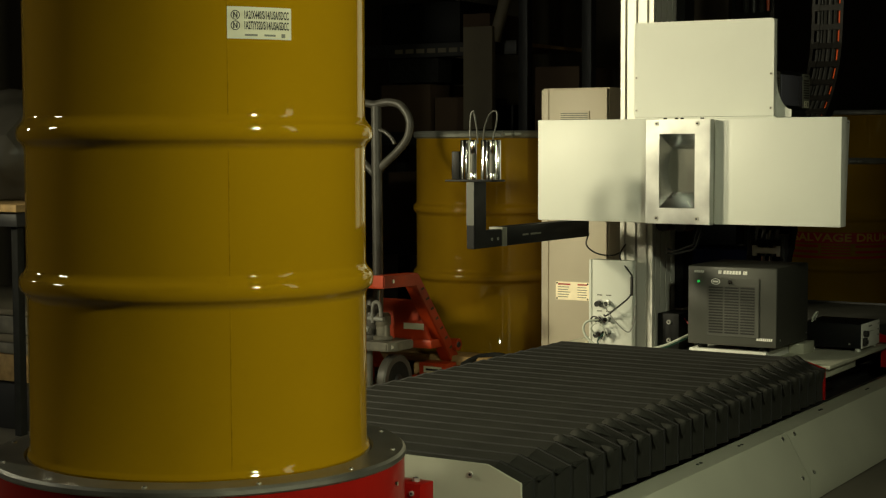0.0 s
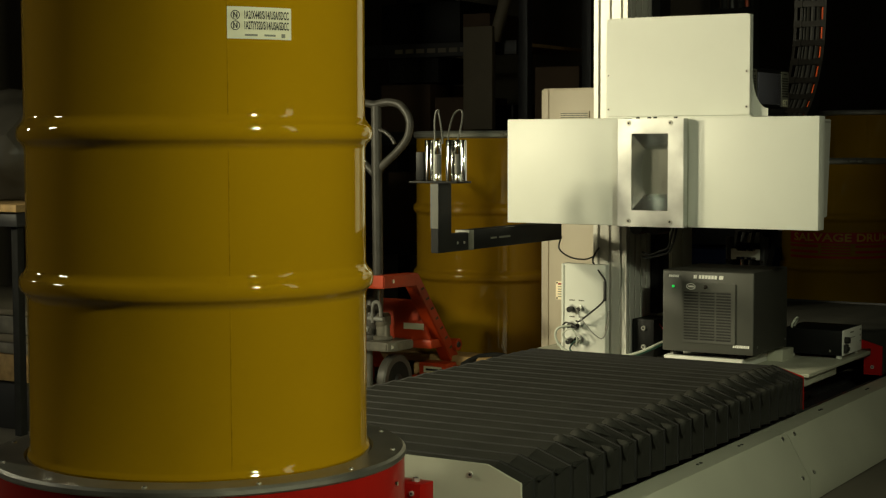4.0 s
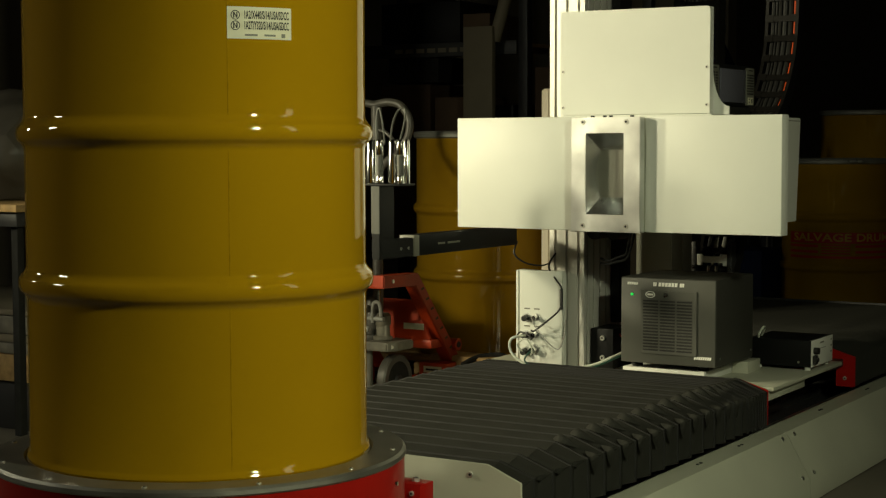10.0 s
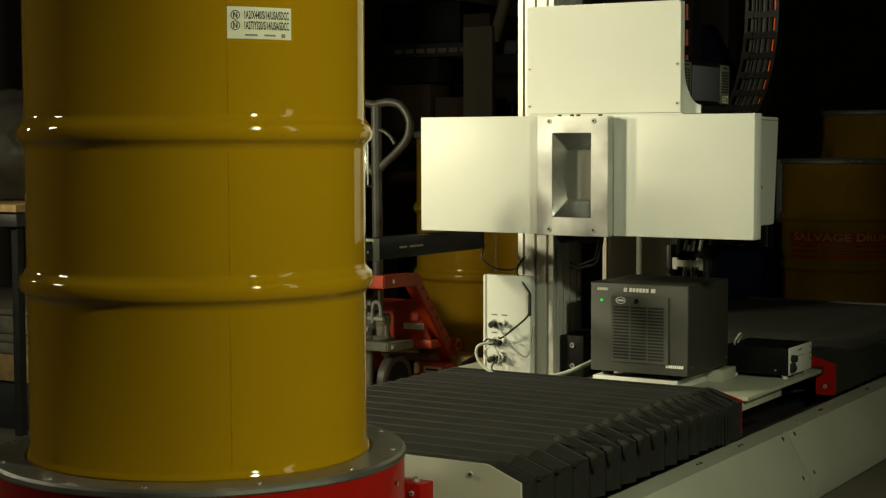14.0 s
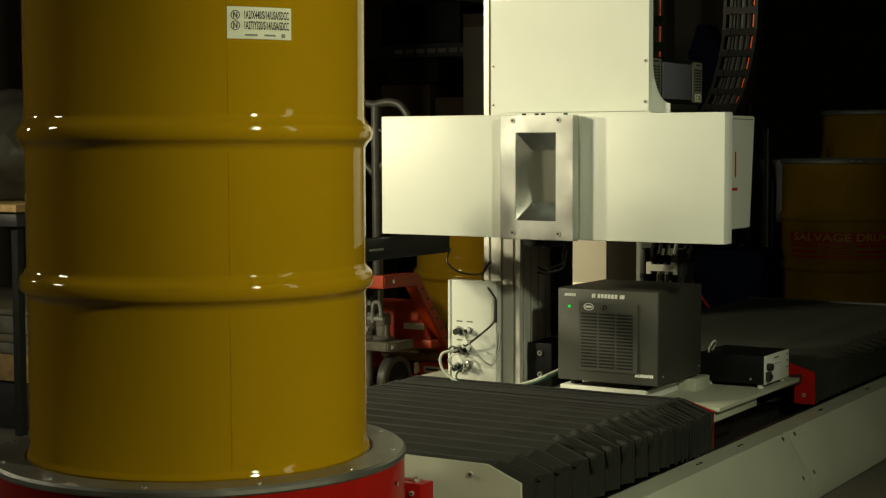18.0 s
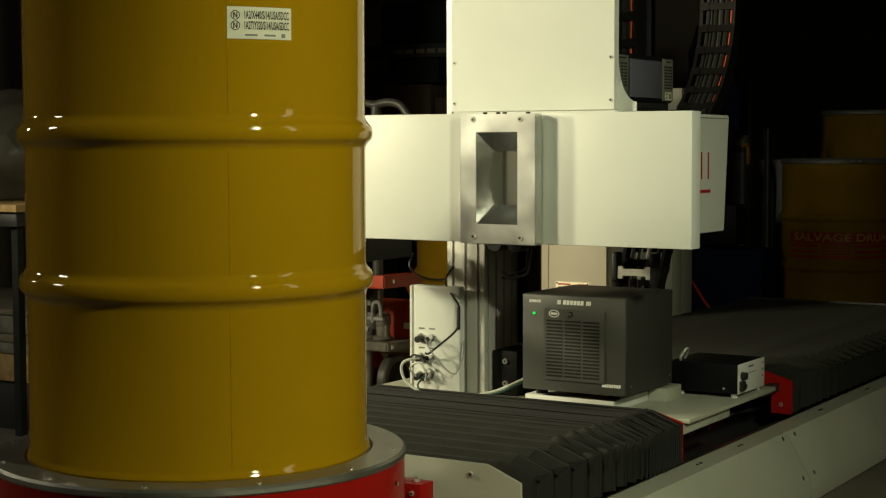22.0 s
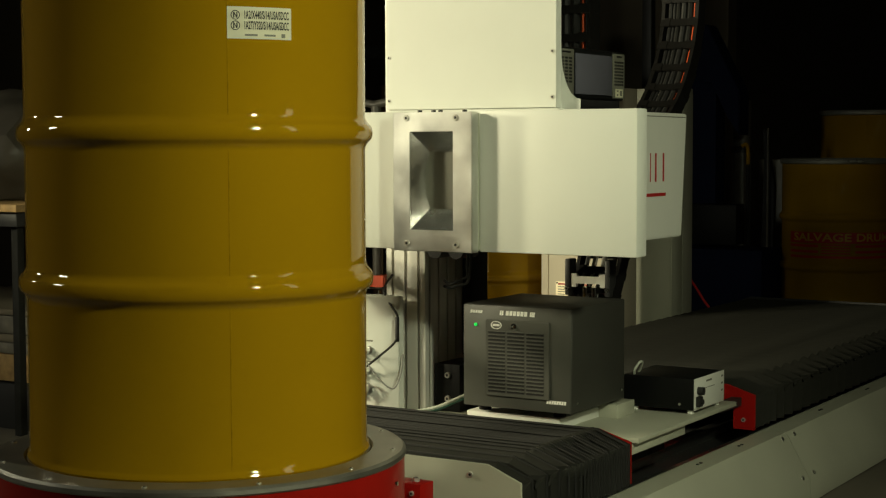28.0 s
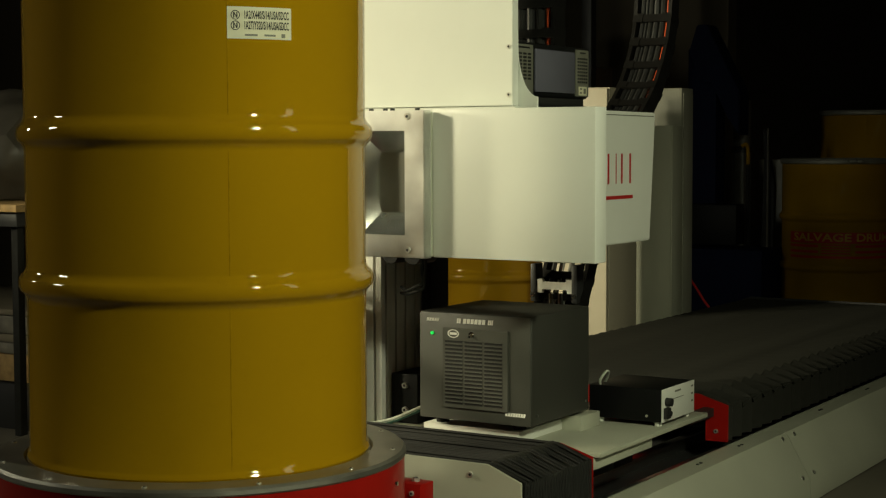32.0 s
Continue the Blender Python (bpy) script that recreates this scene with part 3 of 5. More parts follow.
box(bm, -2.680, -2.652, 4.40, 4.43, 0.945, 1.035, 0.002)
part("head_box", bm, BLACK, post)
for x, y, r, capped in ((-2.634, 4.410, 0.0160, False), (-2.593, 4.392, 0.0105, True), (-2.561, 4.415, 0.0155, False), (-2.521, 4.392, 0.0105, True), (-2.524, 4.430, 0.0095, False)):
    bm = bm_new()
    if capped:
        lathe(bm, [(0.0, 1.026), (r * 0.9, 1.026), (r, 1.029), (r, 1.068), (r - 0.002, 1.072), (0.0, 1.072)], (x, y, 0), 24)
    else:
        lathe(bm, [(0.0, 0.945), (r, 0.945), (r, 1.068), (r - 0.002, 1.072), (0.0, 1.072)], (x, y, 0), 24)
    cap = part("capsule", bm, CHROME, post, "polished steel capsule")
    if capped:
        bm = bm_new()
        lathe(bm, [(0.0, 0.967), (r * 0.96, 0.967), (r * 0.96, 1.028), (0.0, 1.028)], (x, y, 0), 24)
        part("sleeve", bm, DARK_GREY, cap, "dark smooth sleeve")
        bm = bm_new()
        lathe(bm, [(0.0, 0.945), (r, 0.945), (r, 0.966), (r * 0.9, 0.968), (0.0, 0.968)], (x, y, 0), 24)
        part("collar", bm, CHROME, cap)
for pts in (((-2.609, 4.40, 1.07), (-2.610, 4.40, 1.12), (-2.606, 4.40, 1.155), (-2.597, 4.40, 1.164), (-2.588, 4.39, 1.152), (-2.580, 4.39, 1.11), (-2.576, 4.392, 1.06)),
            ((-2.574, 4.42, 1.06), (-2.568, 4.42, 1.11), (-2.552, 4.42, 1.15), (-2.532, 4.42, 1.164), (-2.521, 4.42, 1.155), (-2.519, 4.41, 1.12), (-2.524, 4.395, 1.07))):
    bm = bm_new()
    tube(bm, pts, 0.0026, 8)
    part("hose_loop", bm, DARK_GREY, post)

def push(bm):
    """Scales a group back towards the column, away from the camera, to fit its view."""
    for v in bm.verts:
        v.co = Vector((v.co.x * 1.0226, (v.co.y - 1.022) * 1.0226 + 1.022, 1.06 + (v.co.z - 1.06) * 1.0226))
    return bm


# electronics box at the column's foot
bm = bm_new()
prism(bm, ((-2.473, 5.06), (-2.473, 5.008), (-2.468, 5.0), (-2.460, 5.0), (-2.460, 5.006), (-2.455, 5.006), (-2.455, 5.0), (-2.356, 5.0), (-2.312, 5.020), (-2.312, 5.045), (-2.473, 5.045)), "z", 0.345, 0.654, 0.002)
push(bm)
ebox = part("electronics_box", bm, WHITE, carriage, "white electronics box with round connectors")
for x, z, r in ((-2.428, 0.504, 0.011), (-2.393, 0.507, 0.009), (-2.428, 0.448, 0.011), (-2.395, 0.452, 0.009), (-2.399, 0.402, 0.013), (-2.432, 0.395, 0.011)):
    bm = bm_new()
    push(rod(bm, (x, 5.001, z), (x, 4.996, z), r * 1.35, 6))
    nut = part("connector", bm, STEEL, ebox)
    bm = bm_new()
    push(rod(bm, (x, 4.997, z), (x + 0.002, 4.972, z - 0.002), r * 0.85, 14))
    part("plug", bm, BLACK_PLASTIC if x < -2.41 else CHROME, nut)
for x in (-2.428, -2.393):
    for z in (0.530, 0.474):
        bm = bm_new()
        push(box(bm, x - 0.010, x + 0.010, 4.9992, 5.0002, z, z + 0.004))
        part("print_bar", bm, GRILLE_GREY, ebox)
def run_cable(m, r, pts):
    bm = bm_new()
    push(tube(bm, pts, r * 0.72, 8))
    part("cable", bm, m, carriage)


run_cable(CABLE_WHITE, 0.006, ((-2.42, 4.975, 0.448), (-2.455, 4.95, 0.44), (-2.465, 4.95, 0.41), (-2.44, 4.95, 0.375), (-2.38, 4.96, 0.350), (-2.30, 5.0, 0.345), (-2.22, 5.04, 0.358), (-2.16, 5.07, 0.385), (-2.12, 5.12, 0.41)))
run_cable(CABLE_GREEN, 0.004, ((-2.40, 4.97, 0.400), (-2.41, 4.95, 0.37), (-2.36, 4.96, 0.343), (-2.30, 4.99, 0.338), (-2.22, 5.03, 0.350), (-2.16, 5.06, 0.376), (-2.12, 5.11, 0.40)))
bm = bm_new()
tube(bm, ((-2.452, 5.062, 0.452), (-2.438, 5.055, 0.452), (-2.405, 5.062, 0.478), (-2.368, 5.085, 0.515), (-2.360, 5.095, 0.540), (-2.360, 5.098, 0.575),
          (-2.363, 5.098, 0.596), (-2.385, 5.10, 0.622), (-2.412, 5.11, 0.650), (-2.418, 5.125, 0.672), (-2.41, 5.15, 0.70)), 0.0032, 8)
part("cable", bm, BLACK_PLASTIC, carriage)
bm = bm_new()
box(bm, -2.364, -2.356, 5.090, 5.100, 0.522, 0.590, 0.001)
part("cable_clip", bm, BLACK_PLASTIC, carriage)
run_cable(STEEL_GREY, 0.003, ((-2.40, 4.975, 0.507), (-2.38, 4.965, 0.48), (-2.34, 4.975, 0.43), (-2.31, 4.99, 0.41), (-2.30, 5.01, 0.45), (-2.30, 5.02, 0.50)))
run_cable(CABLE_WHITE, 0.0035, ((-2.43, 4.975, 0.395), (-2.44, 4.955, 0.42), (-2.41, 4.955, 0.44), (-2.39, 4.96, 0.41), (-2.40, 4.97, 0.38)))
run_cable(BLACK_PLASTIC, 0.004, ((-2.45, 4.97, 0.445), (-2.43, 4.96, 0.46), (-2.40, 4.955, 0.452), (-2.385, 4.955, 0.44)))
for off in (0.0, 0.016):
    bm = bm_new()
    tube(bm, ((-2.030 - off * 0.6, 4.93, 0.815), (-2.030 - off * 0.6, 4.935, 0.785 + off * 0.4), (-2.062 - off * 0.5, 4.98, 0.735 + off), (-2.105, 5.04, 0.700 + off),
              (-2.153, 5.08, 0.687 + off * 0.8), (-2.205, 5.12, 0.675 + off * 0.6), (-2.255, 5.17, 0.672 + off)), 0.0038, 8)
    part("cable", bm, BLACK, carriage)
run_cable(BLACK_PLASTIC, 0.004, ((-2.52, 5.10, 0.74), (-2.52, 5.08, 0.70), (-2.49, 5.10, 0.67), (-2.45, 5.14, 0.66), (-2.44, 5.2, 0.67)))
run_cable(CABLE_RED, 0.003, ((-2.20, 5.20, 0.44), (-2.18, 5.16, 0.45), (-2.16, 5.14, 0.44), (-2.14, 5.14, 0.42)))


# energy chain: a tall loop behind the column, its bars lying across the rail
def energy_chain(path, cx, width, depth, cables):
    """Links along (y, z) points: two side plates, two cross bars, and the cables inside."""
    s = Vector((1, 0, 0))
    for (y0, z0), (y1, z1) in zip(path, path[1:]):
        a, b = Vector((cx, y0, z0)), Vector((cx, y1, z1))
        t = (b - a).normalized()
        n = s.cross(t)
        if n.y > 0:
            n = -n

        def slab(bm, c, hs, hn, ht, bevel=0.0):
            r = bmesh.ops.create_cube(bm, size=1.0)
            for v in r["verts"]:
                u = v.co.copy()
                v.co = c + s * (u.x * hs) + n * (u.y * hn) + t * (u.z * ht)
        L = (b - a).length
        mid = (a + b) / 2
        bm = bm_new()
        for e in (-1, 1):
            slab(bm, mid + s * (e * width / 2), 0.012, depth, L * 1.10)
            slab(bm, a + s * (e * (width / 2 - 0.004)), 0.022, depth * 1.08, L * 0.34)
        for e in (-1, 1):
            slab(bm, a + n * (e * (depth / 2 - 0.004)), width, 0.009, L * 0.26)
            slab(bm, a + n * (e * (depth / 2 - 0.003)) + t * (L * 0.13), width * 0.92, 0.004, L * 0.05)
            slab(bm, a + n * (e * (depth / 2 - 0.002)) + s * (width * 0.34), width * 0.12, 0.009, L * 0.34)
            slab(bm, a + n * (e * (depth / 2 - 0.002)) - s * (width * 0.34), width * 0.12, 0.009, L * 0.34)
        link = part("chain_link", bm, CHAIN, carriage, "black nylon energy chain link", smooth=False)
        for off, r, m in cables:
            bm = bm_new()
            rod(bm, a + s * off + n * 0.010, b + s * off + n * 0.010, r, 8)
            part("cable", bm, m, link)


CH_CABLES = ((0.046, 0.0048, CABLE_ORANGE), (0.030, 0.010, RUBBER), (0.008, 0.010, BLACK_PLASTIC), (-0.012, 0.008, RUBBER), (-0.027, 0.004, BLACK_PLASTIC), (-0.040, 0.008, BLACK_PLASTIC))
back_leg = [(6.40, 2.02), (6.415, 1.94), (6.42, 1.86), (6.425, 1.775), (6.425, 1.69), (6.422, 1.61), (6.416, 1.529), (6.405, 1.448), (6.378, 1.367), (6.335, 1.290), (6.282, 1.222),
            (6.22, 1.165), (6.15, 1.115), (6.07, 1.08), (5.99, 1.06)]
energy_chain(back_leg, -2.090, 0.118, 0.056, CH_CABLES)
front_leg = [(5.64, 2.02 - 0.082 * k) for k in range(11)] + [(5.645, 1.12), (5.66, 1.04), (5.70, 0.96), (5.75, 0.89)]
energy_chain(front_leg, -2.115, 0.15, 0.06, ((0.050, 0.0055, CABLE_ORANGE), (0.025, 0.012, RUBBER), (-0.005, 0.011, BLACK_PLASTIC), (-0.035, 0.012, RUBBER)))
energy_chain([(5.86, 0.80), (5.845, 0.73), (5.815, 0.67), (5.78, 0.61), (5.74, 0.55), (5.70, 0.49)], -2.10, 0.135, 0.05,
             ((0.045, 0.007, RUBBER), (0.01, 0.008, STEEL_GREY), (-0.02, 0.008, CHROME), (-0.045, 0.007, BLACK_PLASTIC)))
bm = bm_new()
prism(bm, ((-2.158, 0.632), (-2.140, 0.632), (-2.140, 0.642), (-2.062, 0.642), (-2.062, 0.632), (-2.042, 0.632), (-2.042, 0.672), (-2.062, 0.672), (-2.066, 0.664), (-2.136, 0.664), (-2.140, 0.672), (-2.158, 0.672)), "y", 5.735, 5.747, 0.0012)
clip = part("chain_clamp", bm, ALU, carriage, "bare aluminium chain clamp with bolts")
for x in (-2.168, -2.036):
    screw(clip, (x, 5.730, 0.627), 0.0075, "y", depth=0.006, mat=CHROME)
    bm = bm_new()
    box(bm, x - 0.009, x + 0.009, 5.731, 5.775, 0.606, 0.715, 0.003)
    part("clamp_cheek", bm, DARK_STEEL, clip)
for x in (-2.115, -2.085):
    bm = bm_new()
    rod(bm, (x, 5.742, 0.575), (x, 5.742, 0.632), 0.009, 12)
    part("gland", bm, CHROME, clip)
bm = bm_new()
box(bm, -2.20, -2.02, 5.70, 5.76, 0.324, 0.50, 0.003)
part("chain_post", bm, BLACK, carriage)

# ---------------------------------------------------------------- cooler on the stage
cooler = thing("compressor_cooler", (-1.98, 5.24, 0.345), "charcoal electric cooler unit with a louvred front, on the stage", "cooler")
KX0, KX1, KY0, KY1, KZ0, KZ1 = -2.140, -1.820, 5.08, 5.394, 0.3705, 0.641
bm = bm_new()
box(bm, KX0, KX1, KY0, KY1, KZ0, KZ1, 0.005, 3)
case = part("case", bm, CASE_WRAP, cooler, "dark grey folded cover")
bm = bm_new()
box(bm, KX0 + 0.002, KX1 - 0.002, KY0 - 0.0035, KY0 + 0.0035, KZ0 + 0.002, KZ1 - 0.003, 0.0015, 2)
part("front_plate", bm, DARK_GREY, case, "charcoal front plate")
KY0 -= 0.0036
for x in (KX0 + 0.03, KX1 - 0.066):
    for y in (KY0 + 0.065, KY1 - 0.03):
        bm = bm_new()
        rod(bm, (x, y, 0.3525), (x, y, KZ0 + 0.002), 0.017, 16)
        part("foot", bm, RUBBER, cooler)
GX0, GX1, GZ0, GZ1 = -2.068, -1.880, 0.402, 0.603
bm = bm_new()
prism(bm, ((GX0, GZ0), (GX1, GZ0), (GX1, GZ1), (GX0, GZ1)), "y", KY0 - 0.005, KY0 + 0.001, 0.002)
grille = part("front_panel", bm, DARK_GREY, cooler)
for c in range(3):
    x0 = GX0 + 0.008 + c * 0.0565
    for k in range(17):
        z = GZ0 + 0.011 + k * 0.0096
        # louvre opening as a flat black strip: its inner shade is in the colour
        bm = bm_new()
        prism(bm, ((x0, z), (x0 + 0.0505, z), (x0 + 0.0505, z + 0.0066), (x0, z + 0.0066)), "y", KY0 - 0.0056, KY0 - 0.0046)
        slot = part("louvre", bm, INK_AND_GAP, grille, smooth=False)
        bm = bm_new()
        prism(bm, ((KY0 - 0.0056, z + 0.0062), (KY0 - 0.0078, z + 0.0060), (KY0 - 0.0078, z + 0.0052), (KY0 - 0.0056, z + 0.0072)), "x", x0, x0 + 0.0505)
        part("lip", bm, DARK_GREY, slot, smooth=False)
bm = bm_new()
bmesh.ops.create_circle(bm, cap_ends=False, segments=28, radius=1)
ov = list(bm.verts)
iv = [bm.verts.new(v.co * 0.80) for v in ov]
for i in range(28):
    bm.faces.new((ov[i], ov[(i + 1) % 28], iv[(i + 1) % 28], iv[i]))
for v in bm.verts:
    v.co = Vector((-2.036 + v.co.x * 0.0165, KY0 - 0.0058, 0.589 + v.co.y * 0.0105))
part("emblem", bm, WHITE_INK, grille)
bm = bm_new()
box(bm, -2.046, -2.026, KY0 - 0.0062, KY0 - 0.0055, 0.586, 0.592)
part("print_bar", bm, WHITE_INK, grille)
bm = bm_new()
rod(bm, (-1.984, KY0 - 0.0045, 0.589), (-1.984, KY0 - 0.0065, 0.589), 0.0075, 14)
rod(bm, (-1.984, KY0 - 0.005, 0.589), (-1.982, KY0 - 0.018, 0.585), 0.0030, 10)
part("switch", bm, CHROME, cooler)
bm = bm_new()
rod(bm, (-2.100, KY0 + 0.001, 0.587), (-2.100, KY0 - 0.004, 0.587), 0.0042, 16)
part("indicator", bm, LED_GREEN, cooler, "lit green indicator lamp")
for x0, x1, z0, z1 in ((-2.117, -2.080, 0.617, 0.625), (-2.029, -2.017, 0.615, 0.627), (-2.011, -1.946, 0.615, 0.627), (-1.940, -1.925, 0.615, 0.627), (-1.891, -1.834, 0.394, 0.403)):
    bm = bm_new()
    n = max(1, round((x1 - x0) / (0.0075 if z1 - z0 < 0.011 else 0.0105 if x1 - x0 > 0.03 else 0.005)))
    for k in range(n):
        w = (x1 - x0) / n
        prism(bm, ((x0 + k * w, z0), (x0 + (k + 0.80) * w, z0), (x0 + (k + 0.80) * w + 0.0015, z1), (x0 + k * w + 0.0015, z1)), "y", KY0 - 0.0008, KY0 - 0.0001)
    part("print_bar", bm, WHITE_INK, cooler, smooth=False)
for y in (KY0 + 0.034, KY1 - 0.02):
    bm = bm_new()
    rod(bm, (KX1 - 0.001, y, 0.396), (KX1 + 0.002, y, 0.396), 0.0035, 8)
    part("screw", bm, STEEL, cooler)

# ---------------------------------------------------------------- controller box on the stage
ctrl = thing("power_controller", (-1.75, 5.59, 0.323), "low black controller box with a white connector panel, on the stage", "controller")
bm = bm_new()
box(bm, -1.868, -1.659, 5.489, 5.700, 0.335, 0.421, 0.002)
body = part("case", bm, BLACK, ctrl)
bm = bm_new()
box(bm, -1.659, -1.6565, 5.489, 5.701, 0.335, 0.4215, 0.0005)
panel = part("panel", bm, WHITE, ctrl, "white connector panel")
for y, z, r in ((5.515, 0.387, 0.011), (5.512, 0.358, 0.007)):
    bm = bm_new()
    rod(bm, (-1.657, y, z), (-1.640, y, z), r, 14)
    part("socket", bm, BLACK_PLASTIC, panel)
bm = bm_new()
box(bm, -1.657, -1.645, 5.498, 5.522, 0.344, 0.372, 0.001)
part("socket", bm, BLACK_PLASTIC, panel)
for y0, y1, z in ((5.57, 5.61, 0.405), (5.54, 5.63, 0.388), (5.68, 5.692, 0.405), (5.68, 5.692, 0.385), (5.68, 5.692, 0.365)):
    bm = bm_new()
    box(bm, -1.6566, -1.6561, y0, y1, z, z + (0.005 if y1 - y0 < 0.06 else 0.0018))
    part("print_bar", bm, GRILLE_GREY, panel)
for x in (-1.84, -1.675):
    for y in (5.505, 5.685):
        bm = bm_new()
        rod(bm, (x, y, 0.3235), (x, y, 0.336), 0.010, 12)
        part("foot", bm, WHITE, ctrl)
bm = bm_new()
rod(bm, (-1.70, 5.4895, 0.350), (-1.70, 5.487, 0.350), 0.004, 10)
part("screw", bm, CHROME, ctrl)
bm = bm_new()
tube(bm, ((-1.84, 5.50, 0.42), (-1.835, 5.49, 0.435), (-1.825, 5.50, 0.455), (-1.83, 5.53, 0.45), (-1.85, 5.55, 0.42), (-1.88, 5.56, 0.39)), 0.0035)
part("cable", bm, CABLE_WHITE, ctrl)

# ---------------------------------------------------------------- analyser on the housing
meter = thing("signal_analyser", (-1.875, 5.19, 1.152), "dark desktop signal analyser with a grey display, on the housing", "analyser")
MX = -1.822
bm = bm_new()
box(bm, MX - 0.105, MX - 0.005, 4.985, 5.397, 1.172, 1.302, 0.008, 3)
part("case", bm, BLACK, meter)
bm = bm_new()
box(bm, MX - 0.095, MX - 0.012, 5.06, 5.385, 1.1525, 1.173, 0.003)
part("base", bm, RUBBER, meter)
bm = bm_new()
box(bm, MX - 0.006, MX + 0.001, 5.105, 5.312, 1.184, 1.288, 0.003)
part("display", bm, SCREEN, meter, "blank grey display")
for y0, y1, n in ((4.992, 5.094, 4), (5.322, 5.391, 5)):
    bm = bm_new()
    box(bm, MX - 0.006, MX - 0.001, y0, y1, 1.178, 1.296, 0.002)
    g = part("grille", bm, GRILLE_GREY, meter)
    for i in range(8):
        for k in range(n):
            w = (y1 - y0 - 0.012) / n
            bm = bm_new()
            box(bm, MX - 0.0012, MX + 0.0002, y0 + 0.006 + k * w, y0 + 0.006 + (k + 0.66) * w, 1.212 + i * 0.0084, 1.2168 + i * 0.0084)
            part("slot", bm, INK_AND_GAP, g, smooth=False)
    bm = bm_new()
    box(bm, MX - 0.0012, MX + 0.0002, y0 + 0.02, y1 - 0.02, 1.286, 1.290)
    part("print_bar", bm, INK_AND_GAP, g)
bm = bm_new()
box(bm, MX - 0.0008, MX + 0.0008, 5.334, 5.376, 1.181, 1.203)
st = part("sticker", bm, LABEL, meter)
for y0, y1, z0, z1 in ((5.338, 5.349, 1.195, 1.200), (5.338, 5.347, 1.185, 1.190), (5.358, 5.370, 1.185, 1.199)):
    bm = bm_new()
    box(bm, MX + 0.0009, MX + 0.0015, y0, y1, z0, z1)
    part("print_bar", bm, GRILLE_GREY, st)

# ---------------------------------------------------------------- bellows
OUT = ((2 * RAIL_X + 1.650, 0.214), (2 * RAIL_X + 1.650, 0.318), (2 * RAIL_X + 1.736, 0.350), (-1.736, 0.350), (-1.650, 0.318), (-1.650, 0.214))
PANEL = 0.0488
SEG_MESH = {}
for seg_, ((xa, za), (xb, zb)) in enumerate(zip(OUT, OUT[1:])):
    for way_ in (-1, 1):
        L = math.hypot(xb - xa, zb - za)
        bm = bm_new()
        nx = max(2, round(L / 0.06))
        rows_ = []
        for i in range(nx + 1):
            u = L * i / nx
            rows_.append([bm.verts.new((u, PANEL * j / 9, way_ * (0.0002 * math.sin(math.pi * j / 9) + 0.0004 * math.sin(u * 11 + 2 * way_) * (j / 9) - 0.0006 * max(0.0, (j / 9 - 0.64) / 0.36) ** 2 + 0.0003 * math.sin(u * 23 + j)))) for j in range(10)])
        for p, q in zip(rows_, rows_[1:]):
            for j in range(9):
                bm.faces.new((p[j], q[j], q[j + 1], p[j + 1]))
        bmesh.ops.recalc_face_normals(bm, faces=bm.faces)
        me = bpy.data.meshes.new("pleat")
        bm.to_mesh(me)
        bm.free()
        me.materials.append(FABRIC)
        me.shade_smooth()
        me.set_sharp_from_angle(angle=radians(40))
        SEG_MESH[seg_, way_] = me


def pleat_pose(seg, way, ridge, pitch, taut=False, sink=0.0):
    """The pose of one panel: hinged on the outline at the ridge, leaning inwards and along the rail (way -1 or 1)."""
    (xa, za), (xb, zb) = OUT[seg], OUT[seg + 1]
    ex = Vector((xb - xa, 0, zb - za)).normalized()
    inward = Vector((ex.z, 0, -ex.x))
    s = min(1.0, max(0.05, pitch / 2 / PANEL))
    lift = 1.0 if taut else 1 - 0.22 * max(0.0, min(1.0, (s - 0.5) / 0.4))
    s += ((0.998 if taut else 0.986) - s) * max(0.0, min(1.0, (s - 0.84) / 0.13))
    if way < 0:
        s = math.sqrt(1 - (1 - s * s) * lift * lift)
    d = Vector((0, way * s, 0)) + inward * math.sqrt(1 - s * s)
    n = ex.cross(d)
    m = Matrix((ex, d, n)).transposed().to_4x4()
    m.translation = Vector((xa, ridge, za)) + inward * sink
    return m


PMIN = 0.0138
bm = bm_new()
prism(bm, ((OUT[0][0] + 0.016, 0.214), (OUT[1][0] + 0.016, 0.306), (OUT[2][0] + 0.004, 0.3365), (OUT[3][0] - 0.004, 0.3365), (OUT[4][0] - 0.016, 0.306), (OUT[5][0] - 0.016, 0.214),
           (OUT[5][0] - 0.018, 0.214), (OUT[4][0] - 0.018, 0.304), (OUT[3][0] - 0.005, 0.3345), (OUT[2][0] + 0.005, 0.3345), (OUT[1][0] + 0.018, 0.304), (OUT[0][0] + 0.018, 0.214)), "y", -0.046, 0.046)
LINER = bpy.data.meshes.new("lining")
bm.to_mesh(LINER)
bm.free()
LINER.materials.append(FABRIC)


# dark edge strip round each fold, painting in the shaded line there
bm = bm_new()
outer_, inner_ = [], []
for k, (x, z) in enumerate(OUT):
    n = Vector((0, 0, 0))
    for a, b in ((k - 1, k), (k, k + 1)):
        if a >= 0 and b < len(OUT):
            e = Vector((OUT[b][0] - OUT[a][0], 0, OUT[b][1] - OUT[a][1])).normalized()
            n += Vector((-e.z, 0, e.x))
    n.normalize()
    p = Vector((x, 0, z))
    outer_.append([bm.verts.new(p + n * 0.0022 + Vector((0, y, 0))) for y in (-0.0026, 0.0026)])
    inner_.append([bm.verts.new(p - n * 0.0012 + Vector((0, y, 0))) for y in (-0.0042, 0.0042)])
